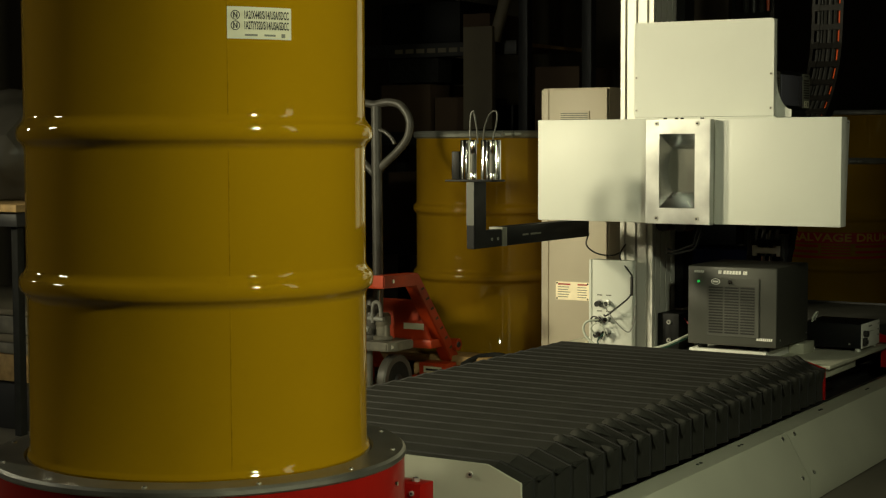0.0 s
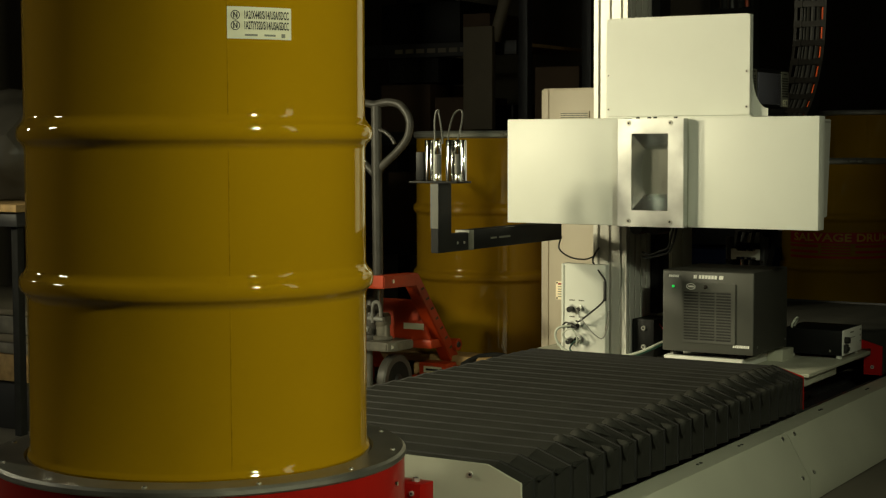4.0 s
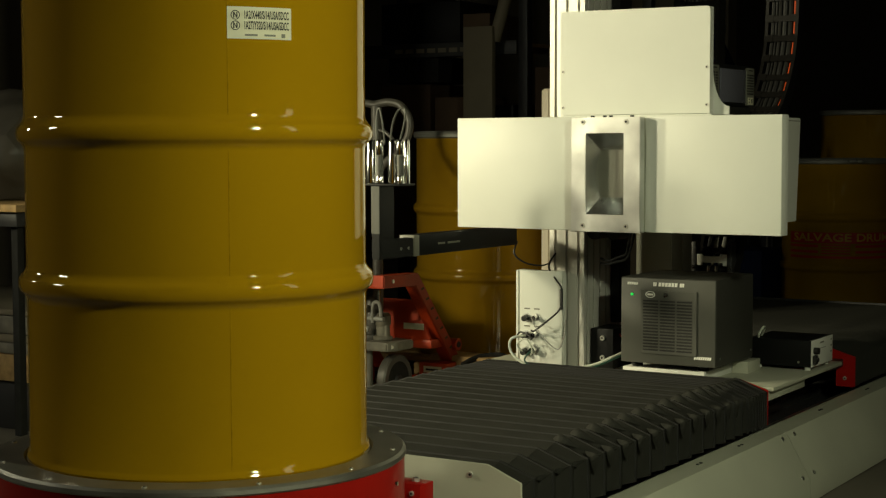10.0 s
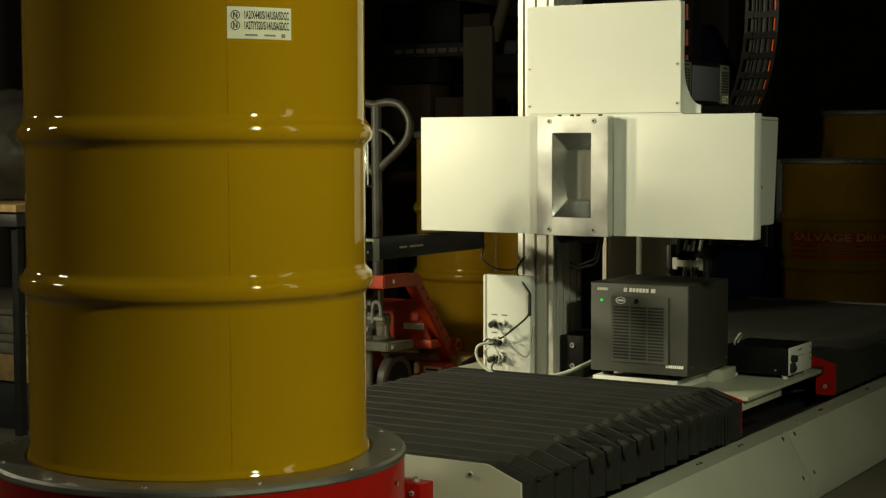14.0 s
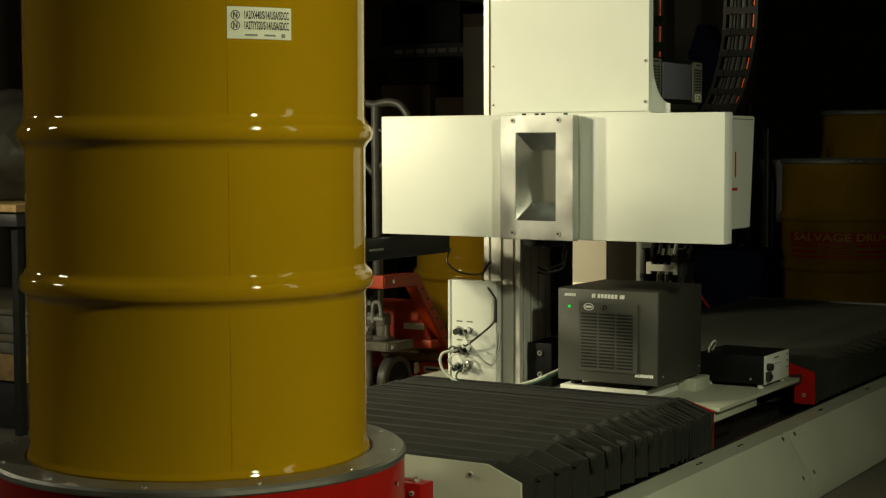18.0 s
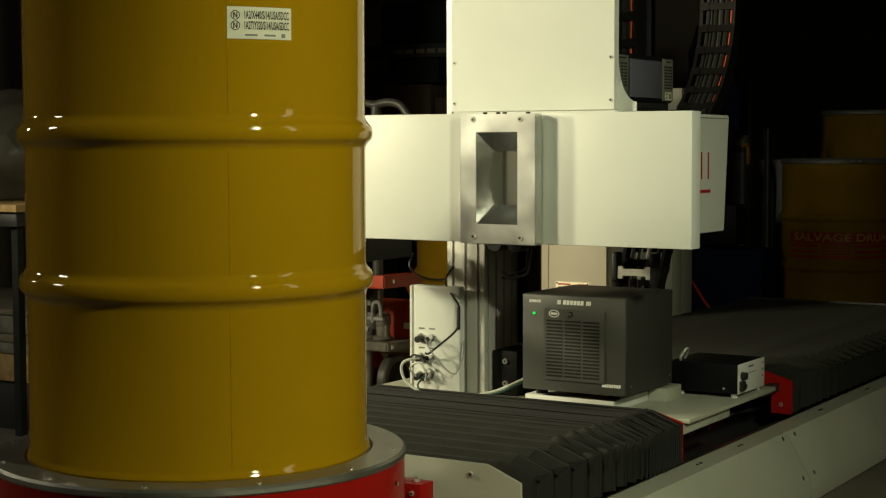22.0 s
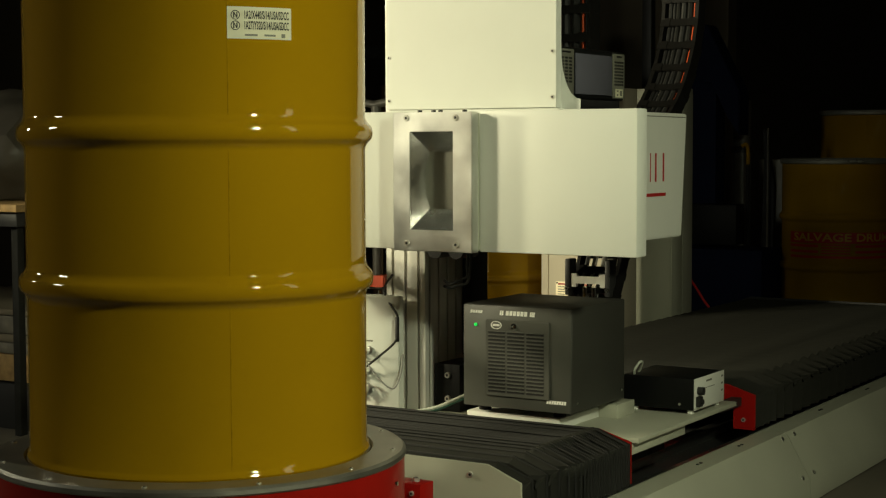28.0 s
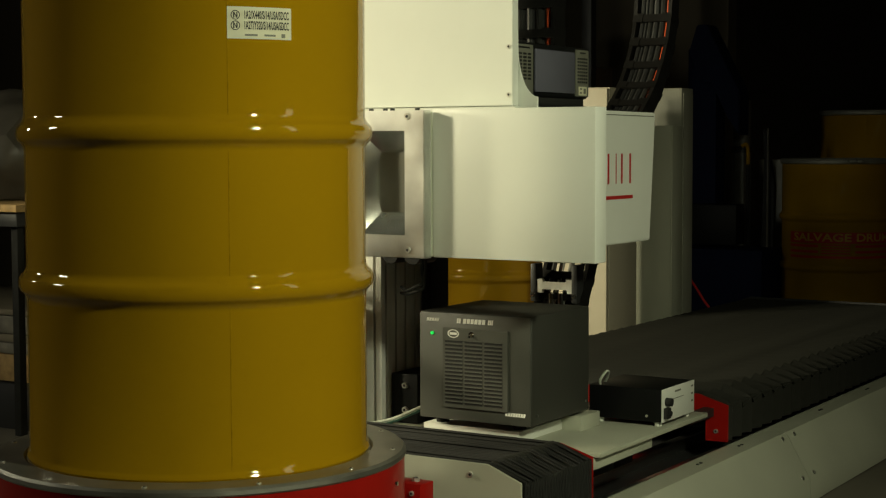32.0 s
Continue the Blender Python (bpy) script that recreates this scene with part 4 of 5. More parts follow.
for k in range(len(OUT) - 1):
    o0, o1, i0, i1 = outer_[k], outer_[k + 1], inner_[k], inner_[k + 1]
    bm.faces.new((o0[0], o1[0], o1[1], o0[1]))
    bm.faces.new((i0[0], i1[0], o1[0], o0[0]))
    bm.faces.new((o0[1], o1[1], i1[1], i0[1]))
bmesh.ops.recalc_face_normals(bm, faces=bm.faces)
FOLD_EDGE_MESH = bpy.data.meshes.new("fold_edge")
bm.to_mesh(FOLD_EDGE_MESH)
bm.free()
FOLD_EDGE_MESH.materials.append(FOLD_EDGE)

# small pinched tucks in the fabric where each valley crosses a bend
TUCK_MESH = {}
for bend in (3, 4):
    (xp, zp), (xb, zb), (xq, zq) = OUT[bend - 1], OUT[bend], OUT[bend + 1]
    d0 = Vector((xp - xb, 0, zp - zb)).normalized()
    d1 = Vector((xq - xb, 0, zq - zb)).normalized()
    up = -(d0 + d1).normalized()
    bm = bm_new()
    rows_ = []
    for k in range(9):
        u = k / 8
        along = (d0 * (0.030 - 0.060 * u) if u < 0.5 else d1 * (0.085 * (u - 0.5))) - up * 0.0020
        w = 0.0095 * math.sin(math.pi * u) ** 0.8 + 0.0003
        h = 0.0185 * math.sin(math.pi * u) ** 1.1 + 0.0002
        rows_.append([bm.verts.new(along + Vector((0, w * math.cos(a) - 0.018 * math.sin(math.pi * u), 0)) + up * (h * math.sin(a))) for a in (0, 0.8, 1.57, 2.3, 3.14159)])
    for p, q in zip(rows_, rows_[1:]):
        for j in range(4):
            bm.faces.new((p[j], q[j], q[j + 1], p[j + 1]))
    bmesh.ops.recalc_face_normals(bm, faces=bm.faces)
    TUCK_MESH[bend] = bpy.data.meshes.new("tuck")
    bm.to_mesh(TUCK_MESH[bend])
    bm.free()
    TUCK_MESH[bend].materials.append(FABRIC)
    TUCK_MESH[bend].shade_smooth()


def ridges(length, n, most):
    """(place from the fixed end, pitch) of each pleat; pleats by the fixed end open first, up to a pitch of most."""
    def pitches(c):
        return [PMIN + (most - PMIN) / (1 + math.exp(min(40, (i - c) / 1.5))) for i in range(n)]
    lo, hi = -30.0, n + 30.0
    for _ in range(50):
        mid = (lo + hi) / 2
        lo, hi = (mid, hi) if sum(pitches(mid)) < length else (lo, mid)
    p = pitches((lo + hi) / 2)
    k = length / sum(p)
    y, out = 0.0, []
    for q in p:
        out.append((y + q * k / 2, q * k))
        y += q * k
    return out


def bellows(fixed, sign, n, end, label):
    """end(t): the moving frame's place at t seconds."""
    b = thing("bellows_cover", (RAIL_X, fixed, 0.2), label, "bellows", "rail bellows")
    made = []
    for i in range(n):
        for seg in range(5):
            for way in (-1, 1):
                ob = new("pleat", SEG_MESH[seg, way])
                ob.parent = b
                made.append((ob, i, seg, way))
    # added inner lining strips: close the folds from below, hiding their depth
    lining = [(new("lining", LINER), i) for i in range(n - 4)]
    for ob, i in lining:
        ob.parent = b
    tucks = []
    for i in range(3, n):
        for bend in (3, 4) if sign > 0 else ():
            ob = new("tuck", TUCK_MESH[bend])
            ob.parent = b
            tucks.append((ob, i, bend))
    fold_edges = []
    for i in range(n if sign > 0 else 0):
        ob = new("fold_edge", FOLD_EDGE_MESH)
        ob.parent = b
        fold_edges.append((ob, i))
    return b, made, fixed, sign, n, end, lining, tucks, fold_edges


NEAR_N, REAR_N = 24, 31
near_bellows = bellows(RAIL_NEAR + 0.012, 1, NEAR_N, lambda t: 5.066 - TRAVEL * t / 32, "black pleated fabric bellows covering the rail, being squeezed")
rear_bellows = bellows(RAIL_FAR - 0.001, -1, REAR_N, lambda t: 5.932 - TRAVEL * t / 32, "black pleated fabric bellows covering the rail, being stretched")

# ---------------------------------------------------------------- behind the rail: cabinets
cab = thing("electrical_cabinet", (-2.914, 5.87, 0), "tall beige steel electrical cabinet with a rating plate", "cabinet")
bm = bm_new()
box(bm, -3.064, -2.764, 5.752, 6.014, 0.0, 1.283, 0.003)
part("body", bm, BEIGE, cab)
bm = bm_new()
box(bm, -3.062, -3.030, 5.734, 5.750, 0.06, 1.276, 0.002)
part("door_edge", bm, BEIGE, cab)
bm = bm_new()
box(bm, -3.026, -2.766, 5.730, 5.750, 0.06, 1.278, 0.003)
cdoor = part("door", bm, BEIGE, cab)
bm = bm_new()
box(bm, -2.992, -2.841, 5.7275, 5.7295, 0.425, 0.499)
plate = part("rating_plate", bm, BRASS_PLATE, cdoor, "shiny metal rating plate with fine print")
for k in range(6):
    z = 0.486 - k * 0.010
    for x0, x1 in ((-2.982, -2.925 - 0.006 * (k % 3)), (-2.893, -2.850 - 0.004 * (k % 2))):
        bm = bm_new()
        box(bm, x0, x1, 5.7268, 5.7274, z, z + (0.006 if k == 0 else 0.003))
        part("print_bar", bm, RED_INK if k == 0 else GRILLE_GREY, plate)
for x in (-2.986, -2.847):
    for z in (0.431, 0.493):
        bm = bm_new()
        rod(bm, (x, 5.7276, z), (x, 5.7262, z), 0.0035, 8)
        part("rivet", bm, INK_AND_GAP, plate)
bm = bm_new()
box(bm, -2.976, -2.842, 5.725, 5.7295, 1.140, 1.190, 0.001)
vent = part("vent", bm, BEIGE, cdoor)
for k in range(5):
    bm = bm_new()
    box(bm, -2.970, -2.848, 5.7235, 5.7248, 1.146 + k * 0.008, 1.150 + k * 0.008)
    part("slat", bm, GRILLE_GREY, vent)
cab = thing("side_cabinet", (-2.84, 6.47, 0), "narrow pale grey steel cabinet beside the rail", "cabinet")
bm = bm_new()
box(bm, -3.00, -2.752, 6.35, 6.46, 0.0, 1.135, 0.002)
part("body", bm, GREY_PAINT, cab)
bm = bm_new()
box(bm, -2.93, -2.756, 6.342, 6.349, 0.03, 1.125, 0.002)
cd = part("door", bm, GREY_PAINT, cab)
screw(cd, (-2.915, 6.342, 0.70), 0.006, "y", mat=DARK_STEEL)
cab = thing("tall_cabinet", (-2.9, 6.6, 0), "taller mid-grey steel cabinet behind the narrow one", "cabinet")
bm = bm_new()
box(bm, -3.02, -2.762, 6.47, 6.595, 0.0, 1.30, 0.003)
part("body", bm, CABINET_GREY, cab)
bm = bm_new()
box(bm, -2.7615, -2.757, 6.48, 6.585, 0.05, 1.28, 0.001)
part("side_panel", bm, CABINET_GREY, cab)

# ---------------------------------------------------------------- pallets
def pallet(at, w, d, label, turn=0.0):
    """A wooden pallet standing on the floor, its top at 0.145 above at."""
    p = thing("wooden_pallet", at, label, "pallet", "pallets")
    x, y, z = at
    n = 7
    for k in range(n):
        yy = y - d / 2 + (k + 0.5) * d / n
        bm = bm_new()
        box(bm, x - w / 2, x + w / 2, yy - 0.045, yy + 0.045, z + 0.125, z + 0.145, 0.002)
        part("deck_board", bm, WOOD, p)
    for xx in (x - w / 2 + 0.05, x, x + w / 2 - 0.05):
        bm = bm_new()
        box(bm, xx - 0.045, xx + 0.045, y - d / 2, y + d / 2, z + 0.022, z + 0.124, 0.002)
        part("stringer", bm, WOOD_X, p)
    for yy in (y - d / 2 + 0.05, y, y + d / 2 - 0.05):
        bm = bm_new()
        box(bm, x - w / 2, x + w / 2, yy - 0.045, yy + 0.045, z, z + 0.020, 0.002)
        part("base_board", bm, WOOD, p)
    return p


pallet((-3.62, 6.20, 0.0), 1.05, 1.0, "worn wooden pallet under a stored drum")
build_drum((-3.515, 6.111, 0.147), YELLOW_OLD, label="yellow steel drum with a bolted ring, standing on a pallet", group="stored drums")
bm = bm_new()
prism(bm, ((-3.50, 5.56), (-3.19, 5.56), (-3.14, 5.70), (-3.48, 5.70)), "z", 0.1465, 0.185, 0.004)
tagged(part("board_pack", bm, WOOD_X), "flat pale packing board lying on the pallet", "board")
bm = bm_new()
tube(bm, ((-3.30, 5.50, 0.16), (-3.27, 5.58, 0.185), (-3.20, 5.64, 0.19), (-3.15, 5.66, 0.165)), 0.012)
tagged(part("strap", bm, RUBBER), "black strap lying over the packing board", "strap")
bm = bm_new()
box(bm, -3.16, -3.09, 5.58, 5.80, 0.147, 0.20, 0.004)
tagged(part("timber_block", bm, WOOD), "short timber block on the pallet", "timber")

# right-hand stored drums
sal = build_drum((-2.914, 9.179, 0.0), YELLOW_OLD, label="yellow steel drum with a red salvage band, on the floor", group="stored drums")
SAL_AT = (-2.914, 9.179, 0.0)
A0 = math.degrees(math.atan2(-9.179, 2.914)) + 2
band = part("warning_band", on_drum(sheet(0.66, 0.062, -0.0008, 40), SAL_AT, A0, 0.516, 0.3326), RED_INK, sal, "red printed band")
for word, x0, w in (("SALVAGE", -0.120, 0.355), ("DRUM", 0.195, 0.215)):
    bm = letters(word, 0.062, w)
    for v in bm.verts:
        v.co.y = -0.0014
        v.co.x += x0
    part("band_text", on_drum(bm, SAL_AT, A0, 0.516, 0.3326), YELLOW_INK, band)
for z in (0.468, 0.436, 0.405):
    for x0, x1 in ((-0.33, -0.13), (0.08, 0.33)) if z > 0.41 else ((-0.33, 0.33),):
        bm = sheet(x1 - x0, 0.014, -0.0008, 14)
        for v in bm.verts:
            v.co.x += (x0 + x1) / 2
        part("stripe", on_drum(bm, SAL_AT, A0, z, 0.3326), RED_INK, sal)
for k in range(4):
    bm = sheet(0.165, 0.007, -0.0008, 8)
    for v in bm.verts:
        v.co.x -= 0.03
    part("print_bar", on_drum(bm, SAL_AT, A0, 0.475 - k * 0.016, 0.3326), RED_INK, sal)
pallet((-2.85, 10.35, 0.0), 1.1, 1.1, "wooden pallet in a stack of two")
pallet((-2.85, 10.35, 0.146), 1.1, 1.1, "wooden pallet in a stack of two")
build_drum((-2.955, 10.00, 0.2925), YELLOW_OLD, label="yellow steel drum stored on stacked pallets", group="stored drums")
build_drum((-2.21, 9.36, 0.0), YELLOW_OLD, label="yellow steel drum stored on the floor", group="stored drums")

# ---------------------------------------------------------------- pallet jack
jack = thing("pallet_jack", (-3.6, 5.4, 0), "orange hand pallet jack with a grey tiller loop", "pallet jack")
for x in (-3.428, -3.828):
    bm = bm_new()
    prism(bm, ((5.058, 0.552), (5.307, 0.547), (5.684, 0.103), (5.609, 0.103), (5.284, 0.497), (5.058, 0.503)), "x", x - 0.014, x + 0.041, 0.004)
    fr = part("side_frame", bm, ORANGE, jack)
    if x > -3.5:
        for k in range(7):
            c = Vector((x + 0.0415, 5.338 + 0.036 * k, 0.478 - 0.043 * k))
            t, n = Vector((0, 0.64, -0.77)), Vector((0, 0.77, 0.64))
            bm = bm_new()
            vs = [bm.verts.new(c + t * a + n * b) for a, b in ((-0.013, -0.010), (-0.004, -0.010), (0.006, 0.010), (-0.007, 0.010))]
            bm.faces.new(vs)
            part("print_bar", bm, CARD, fr)
        bm = bm_new()
        rod(bm, (x - 0.023, 5.585, 0.231), (x + 0.058, 5.585, 0.231), 0.0255, 18)
        part("pivot", bm, ORANGE, fr)
        bm = bm_new()
        rod(bm, (x + 0.0575, 5.585, 0.231), (x + 0.062, 5.585, 0.231), 0.014, 14, 0.011)
        part("pivot_bolt", bm, DARK_STEEL, fr)
        bm = bm_new()
        rod(bm, (x + 0.041, 5.12, 0.527), (x + 0.045, 5.12, 0.527), 0.008, 10)
        part("bolt", bm, STEEL, fr)
bm = bm_new()
box(bm, -3.84, -3.40, 5.060, 5.100, 0.500, 0.549, 0.006)
part("top_bar", bm, ORANGE, jack)
bm = bm_new()
prism(bm, ((-3.828, 0.264), (-3.41, 0.264), (-3.468, 0.410), (-3.503, 0.424), (-3.828, 0.424)), "y", 5.429, 5.443, 0.003)
bp = part("back_panel", bm, ORANGE, jack)
bm = bm_new()
box(bm, -3.537, -3.440, 5.4255, 5.4285, 0.303, 0.328)
part("sticker", bm, LABEL, bp, "worn pale sticker")
bm = bm_new()
box(bm, -3.828, -3.400, 5.42, 5.545, 0.228, 0.2635, 0.004)
part("cross_member", bm, ORANGE, jack)
for x in (-3.468, -3.944):
    bm = bm_new()
    prism(bm, ((5.359, 0.085), (5.600, 0.109), (5.690, 0.100), (5.690, 0.030), (5.359, 0.035)), "x", x - 0.085, x + 0.085, 0.004)
    part("fork", bm, ORANGE, jack)
bm = bm_new()
box(bm, -3.494, -3.366, 5.475, 5.638, 0.1095, 0.162, 0.003)
heel = part("fork_heel", bm, ORANGE, jack)
bm = bm_new()
box(bm, -3.470, -3.384, 5.4715, 5.4742, 0.122, 0.148)
lab = part("sticker", bm, LABEL, heel)
bm = bm_new()
box(bm, -3.459, -3.400, 5.4702, 5.4712, 0.131, 0.139)
part("print_bar", bm, INK_AND_GAP, lab)
# greasy pump block with its pins and links, over the steered wheels
bm = bm_new()
lathe(bm, [(0.0, 0.272), (0.050, 0.272), (0.052, 0.278), (0.050, 0.290), (0.040, 0.296), (0.040, 0.440), (0.034, 0.452), (0.0, 0.455)], (-3.600, 5.30, 0), 28)
pump = part("pump", bm, TILLER, jack, "greasy grey hydraulic pump")
bm = bm_new()
lathe(bm, [(0.0, 0.272), (0.036, 0.272), (0.040, 0.277), (0.040, 0.286), (0.030, 0.292), (0.028, 0.330), (0.033, 0.338), (0.033, 0.372), (0.024, 0.382), (0.0, 0.384)], (-3.535, 5.27, 0), 24)
part("valve_body", bm, GREY_TYRE, pump)
bm = bm_new()
tube(bm, ((-3.560, 5.235, 0.345), (-3.561, 5.232, 0.390), (-3.552, 5.232, 0.424), (-3.532, 5.232, 0.428), (-3.522, 5.232, 0.410), (-3.520, 5.235, 0.370)), 0.0075, 8)
part("lever_link", bm, STEEL_GREY, pump)
for a, b, r, m in (((-3.585, 5.24, 0.36), (-3.510, 5.24, 0.36), 0.010, STEEL_GREY), ((-3.590, 5.22, 0.402), (-3.570, 5.22, 0.402), 0.016, GREY_TYRE), ((-3.540, 5.25, 0.42), (-3.541, 5.25, 0.475), 0.0055, CHROME),
                   ((-3.512, 5.26, 0.275), (-3.512, 5.26, 0.335), 0.010, GREY_TYRE), ((-3.592, 5.225, 0.465), (-3.592, 5.225, 0.505), 0.008, CHROME), ((-3.600, 5.215, 0.325), (-3.565, 5.215, 0.318), 0.012, STEEL_GREY)):
    bm = bm_new()
    rod(bm, a, b, r, 12)
    part("fitting", bm, m, pump)
bm = bm_new()
prism(bm, ((-3.74, 5.20), (-3.47, 5.20), (-3.445, 5.235), (-3.445, 5.36), (-3.74, 5.40)), "z", 0.236, 0.271, 0.005)
sp = part("steering_plate", bm, GREY_TYRE, jack, "worn cream-grey steering plate")
screw(sp, (-3.462, 5.222, 0.254), 0.010, "y", depth=0.006)
for x in (-3.520, -3.720):
    bm = bm_new()
    rod(bm, (x - 0.018, 5.33, 0.1055), (x + 0.018, 5.33, 0.1055), 0.082, 32)
    w = part("wheel", bm, RUBBER, jack)
    bm = bm_new()
    lathe(bm, [(0.076, -0.021), (0.099, -0.021), (0.105, -0.014), (0.105, 0.014), (0.099, 0.021), (0.076, 0.021)], (0, 0, 0), 40)
    for v in bm.verts:
        v.co = Vector((x + v.co.z, 5.33 + v.co.x, 0.1055 + v.co.y))
    part("tyre", bm, TILLER, w)
    bm = bm_new()
    rod(bm, (x + 0.017, 5.33, 0.1055), (x + 0.028, 5.33, 0.1055), 0.026, 18, 0.020)
    part("hub", bm, DARK_STEEL, w)
bm = bm_new()
rod(bm, (-3.597, 5.26, 0.03), (-3.597, 5.26, 0.235), 0.016, 14)
part("axle_post", bm, GREY_TYRE, jack)
bm = bm_new()
rod(bm, (-3.570, 5.29, 0.440), (-3.587, 5.307, 1.211), 0.0215, 16)
mast = part("tiller", bm, TILLER, jack)
bm = bm_new()
tube(bm, ((-3.596, 5.307, 1.217), (-3.526, 5.307, 1.226), (-3.468, 5.307, 1.211), (-3.428, 5.307, 1.153), (-3.439, 5.307, 1.083), (-3.492, 5.307, 1.025), (-3.55, 5.307, 0.979), (-3.596, 5.307, 0.938)), 0.016, 12)
part("tiller_loop", bm, TILLER, jack)
bm = bm_new()
tube(bm, ((-3.596, 5.307, 0.938), (-3.642, 5.307, 0.979), (-3.7, 5.307, 1.025), (-3.753, 5.307, 1.083), (-3.764, 5.307, 1.153), (-3.724, 5.307, 1.211), (-3.666, 5.307, 1.226), (-3.596, 5.307, 1.217)), 0.016, 12)
part("tiller_loop", bm, TILLER, jack)
bm = bm_new()
tube(bm, ((-3.573, 5.301, 1.118), (-3.538, 5.301, 1.106), (-3.509, 5.301, 1.083), (-3.494, 5.301, 1.06)), 0.008)
part("release_lever", bm, TILLER, jack)

# ---------------------------------------------------------------- shelf bay beyond the turntable
bench = thing("timber_bench", (-4.7, 4.45, 0), "steel-legged bench with a raw pine top", "bench")
bm = bm_new()
box(bm, -5.50, -4.25, 4.00, 4.94, 0.820, 0.8475, 0.003)
part("top", bm, WOOD_X, bench, "raw pine bench top")
bm = bm_new()
box(bm, -5.475, -4.275, 4.025, 4.915, 0.766, 0.819, 0.003)
part("apron", bm, DARK_STEEL, bench)
for x in (-5.425, -4.325):
    for y in (4.075, 4.85):
        bm = bm_new()
        box(bm, x - 0.016, x + 0.016, y - 0.016, y + 0.016, 0.0, 0.766, 0.002)
        part("leg", bm, RUBBER, bench)
bm = bm_new()
bmesh.ops.create_icosphere(bm, subdivisions=4, radius=1.0)
for v in bm.verts:
    n = noise.noise(v.co * 2.3) * 0.16 + noise.noise(v.co * 6) * 0.06
    v.co = Vector((-4.65 + v.co.x * (0.28 + 0.25 * n), 4.44 + v.co.y * (0.31 + 0.25 * n), max(0.849, 1.03 + v.co.z * (0.24 + 0.12 * n))))
tagged(part("wrapped_parcel", bm, SHRINK), "bundle in cloudy grey stretch film on the bench", "bundle")
crate = thing("timber_stack", (-4.8, 4.5, 0), "stack of planks and pale boards under the bench", "timber")
for z0, z1, m, x1 in ((0.185, 0.285, WOOD_X, -4.25), (0.288, 0.328, GREY_TYRE, -4.265), (0.331, 0.360, CARD_PALE, -4.30), (0.363, 0.428, GREY_TYRE, -4.25), (0.431, 0.453, CARD_PALE, -4.275)):
    bm = bm_new()
    box(bm, -5.35, x1, 4.125, 4.79, z0, z1, 0.004)
    part("plank", bm, m, crate)
for y in (4.20, 4.70):
    bm = bm_new()
    box(bm, -5.31, -4.35, y - 0.05, y + 0.05, 0.0, 0.183, 0.003)
    part("bearer", bm, DARK_STEEL, crate)
bm = bm_new()
box(bm, -5.57, -5.04, 5.98, 6.42, 0.0, 2.5, 0.004)
tagged(part("upright_panel", bm, CARD_PALE), "tall dull brown upright panel behind the bench", "panel")

# ---------------------------------------------------------------- rack along the back
rack = thing("storage_rack", (-4.6, 8.3, 0), "dark steel storage rack with loaded shelves", "rack")
for x in (-5.7, -4.35, -3.95):
    for y in (7.95, 8.75):
        bm = bm_new()
        box(bm, x - 0.03, x + 0.03, y - 0.03, y + 0.03, 0.0, 3.0, 0.003)
        part("upright", bm, DARK_STEEL, rack)
for z in (0.45, 1.10, 1.615, 2.25):
    bm = bm_new()
    far_end = -4.38 if z > 1.2 else -3.96
    box(bm, -5.68, far_end, 7.90, 7.94, z - 0.05, z + 0.03, 0.003)
    part("beam", bm, DARK_STEEL, rack)
    bm = bm_new()
    box(bm, -5.68, far_end, 7.945, 8.74, z, z + 0.02)
    part("shelf", bm, WOOD, rack)
for k in range(9):
    bm = bm_new()
    box(bm, -5.20 + 0.075 * k, -5.20 + 0.075 * k + 0.055, 7.895, 7.8985, 1.590, 1.615)
    part("shelf_label", bm, CARD_PALE, rack)
STOCK = ((-5.35, -5.0, 7.97, 8.4, 1.122, 1.42, CARD), (-4.97, -4.72, 7.97, 8.4, 1.122, 1.34, CARD), (-5.30, -4.95, 7.98, 8.4, 1.422, 1.58, RUBBER),
         (-4.62, -4.44, 7.97, 8.3, 1.122, 1.29, BLACK), (-4.30, -4.02, 7.97, 8.4, 1.122, 1.50, CARD), (-5.35, -4.80, 7.98, 8.5, 1.637, 1.90, BLACK),
         (-4.78, -4.60, 7.98, 8.4, 1.637, 1.82, CARD), (-5.3, -4.85, 7.97, 8.5, 0.472, 0.9, CARD), (-4.8, -4.45, 7.97, 8.5, 0.472, 0.8, BLACK), (-4.30, -4.02, 7.97, 8.5, 0.472, 0.95, CARD))
for k, (x0, x1, y0, y1, z0, z1, m) in enumerate(STOCK):
    c = thing("storage_box", ((x0 + x1) / 2, (y0 + y1) / 2, z0), "brown cardboard box on the rack" if m is CARD else "black storage box on the rack", "box", "boxes on the rack")
    bm = bm_new()
    box(bm, x0, x1, y0, y1, z0, z1 - 0.012, 0.003)
    part("carton", bm, m, c)
    xm = (x0 + x1) / 2
    for a, b in ((x0, xm - 0.001), (xm + 0.001, x1)):
        bm = bm_new()
        box(bm, a, b, y0, y1, z1 - 0.0115, z1 - 0.008, 0.001)
        part("flap", bm, m, c)
bm = bm_new()
box(bm, -4.66, -4.47, 7.78, 7.82, 1.14, 1.72, 0.003)
tagged(part("leaning_board", bm, CARD_PALE), "pale upright board leaning on the rack", "board")
bm = bm_new()
rod(bm, (-4.49, 7.84, 1.64), (-4.36, 7.84, 2.05), 0.035, 16)
tagged(part("cardboard_tube", bm, CARD_PALE), "pale cardboard tube leaning on the rack", "tube")

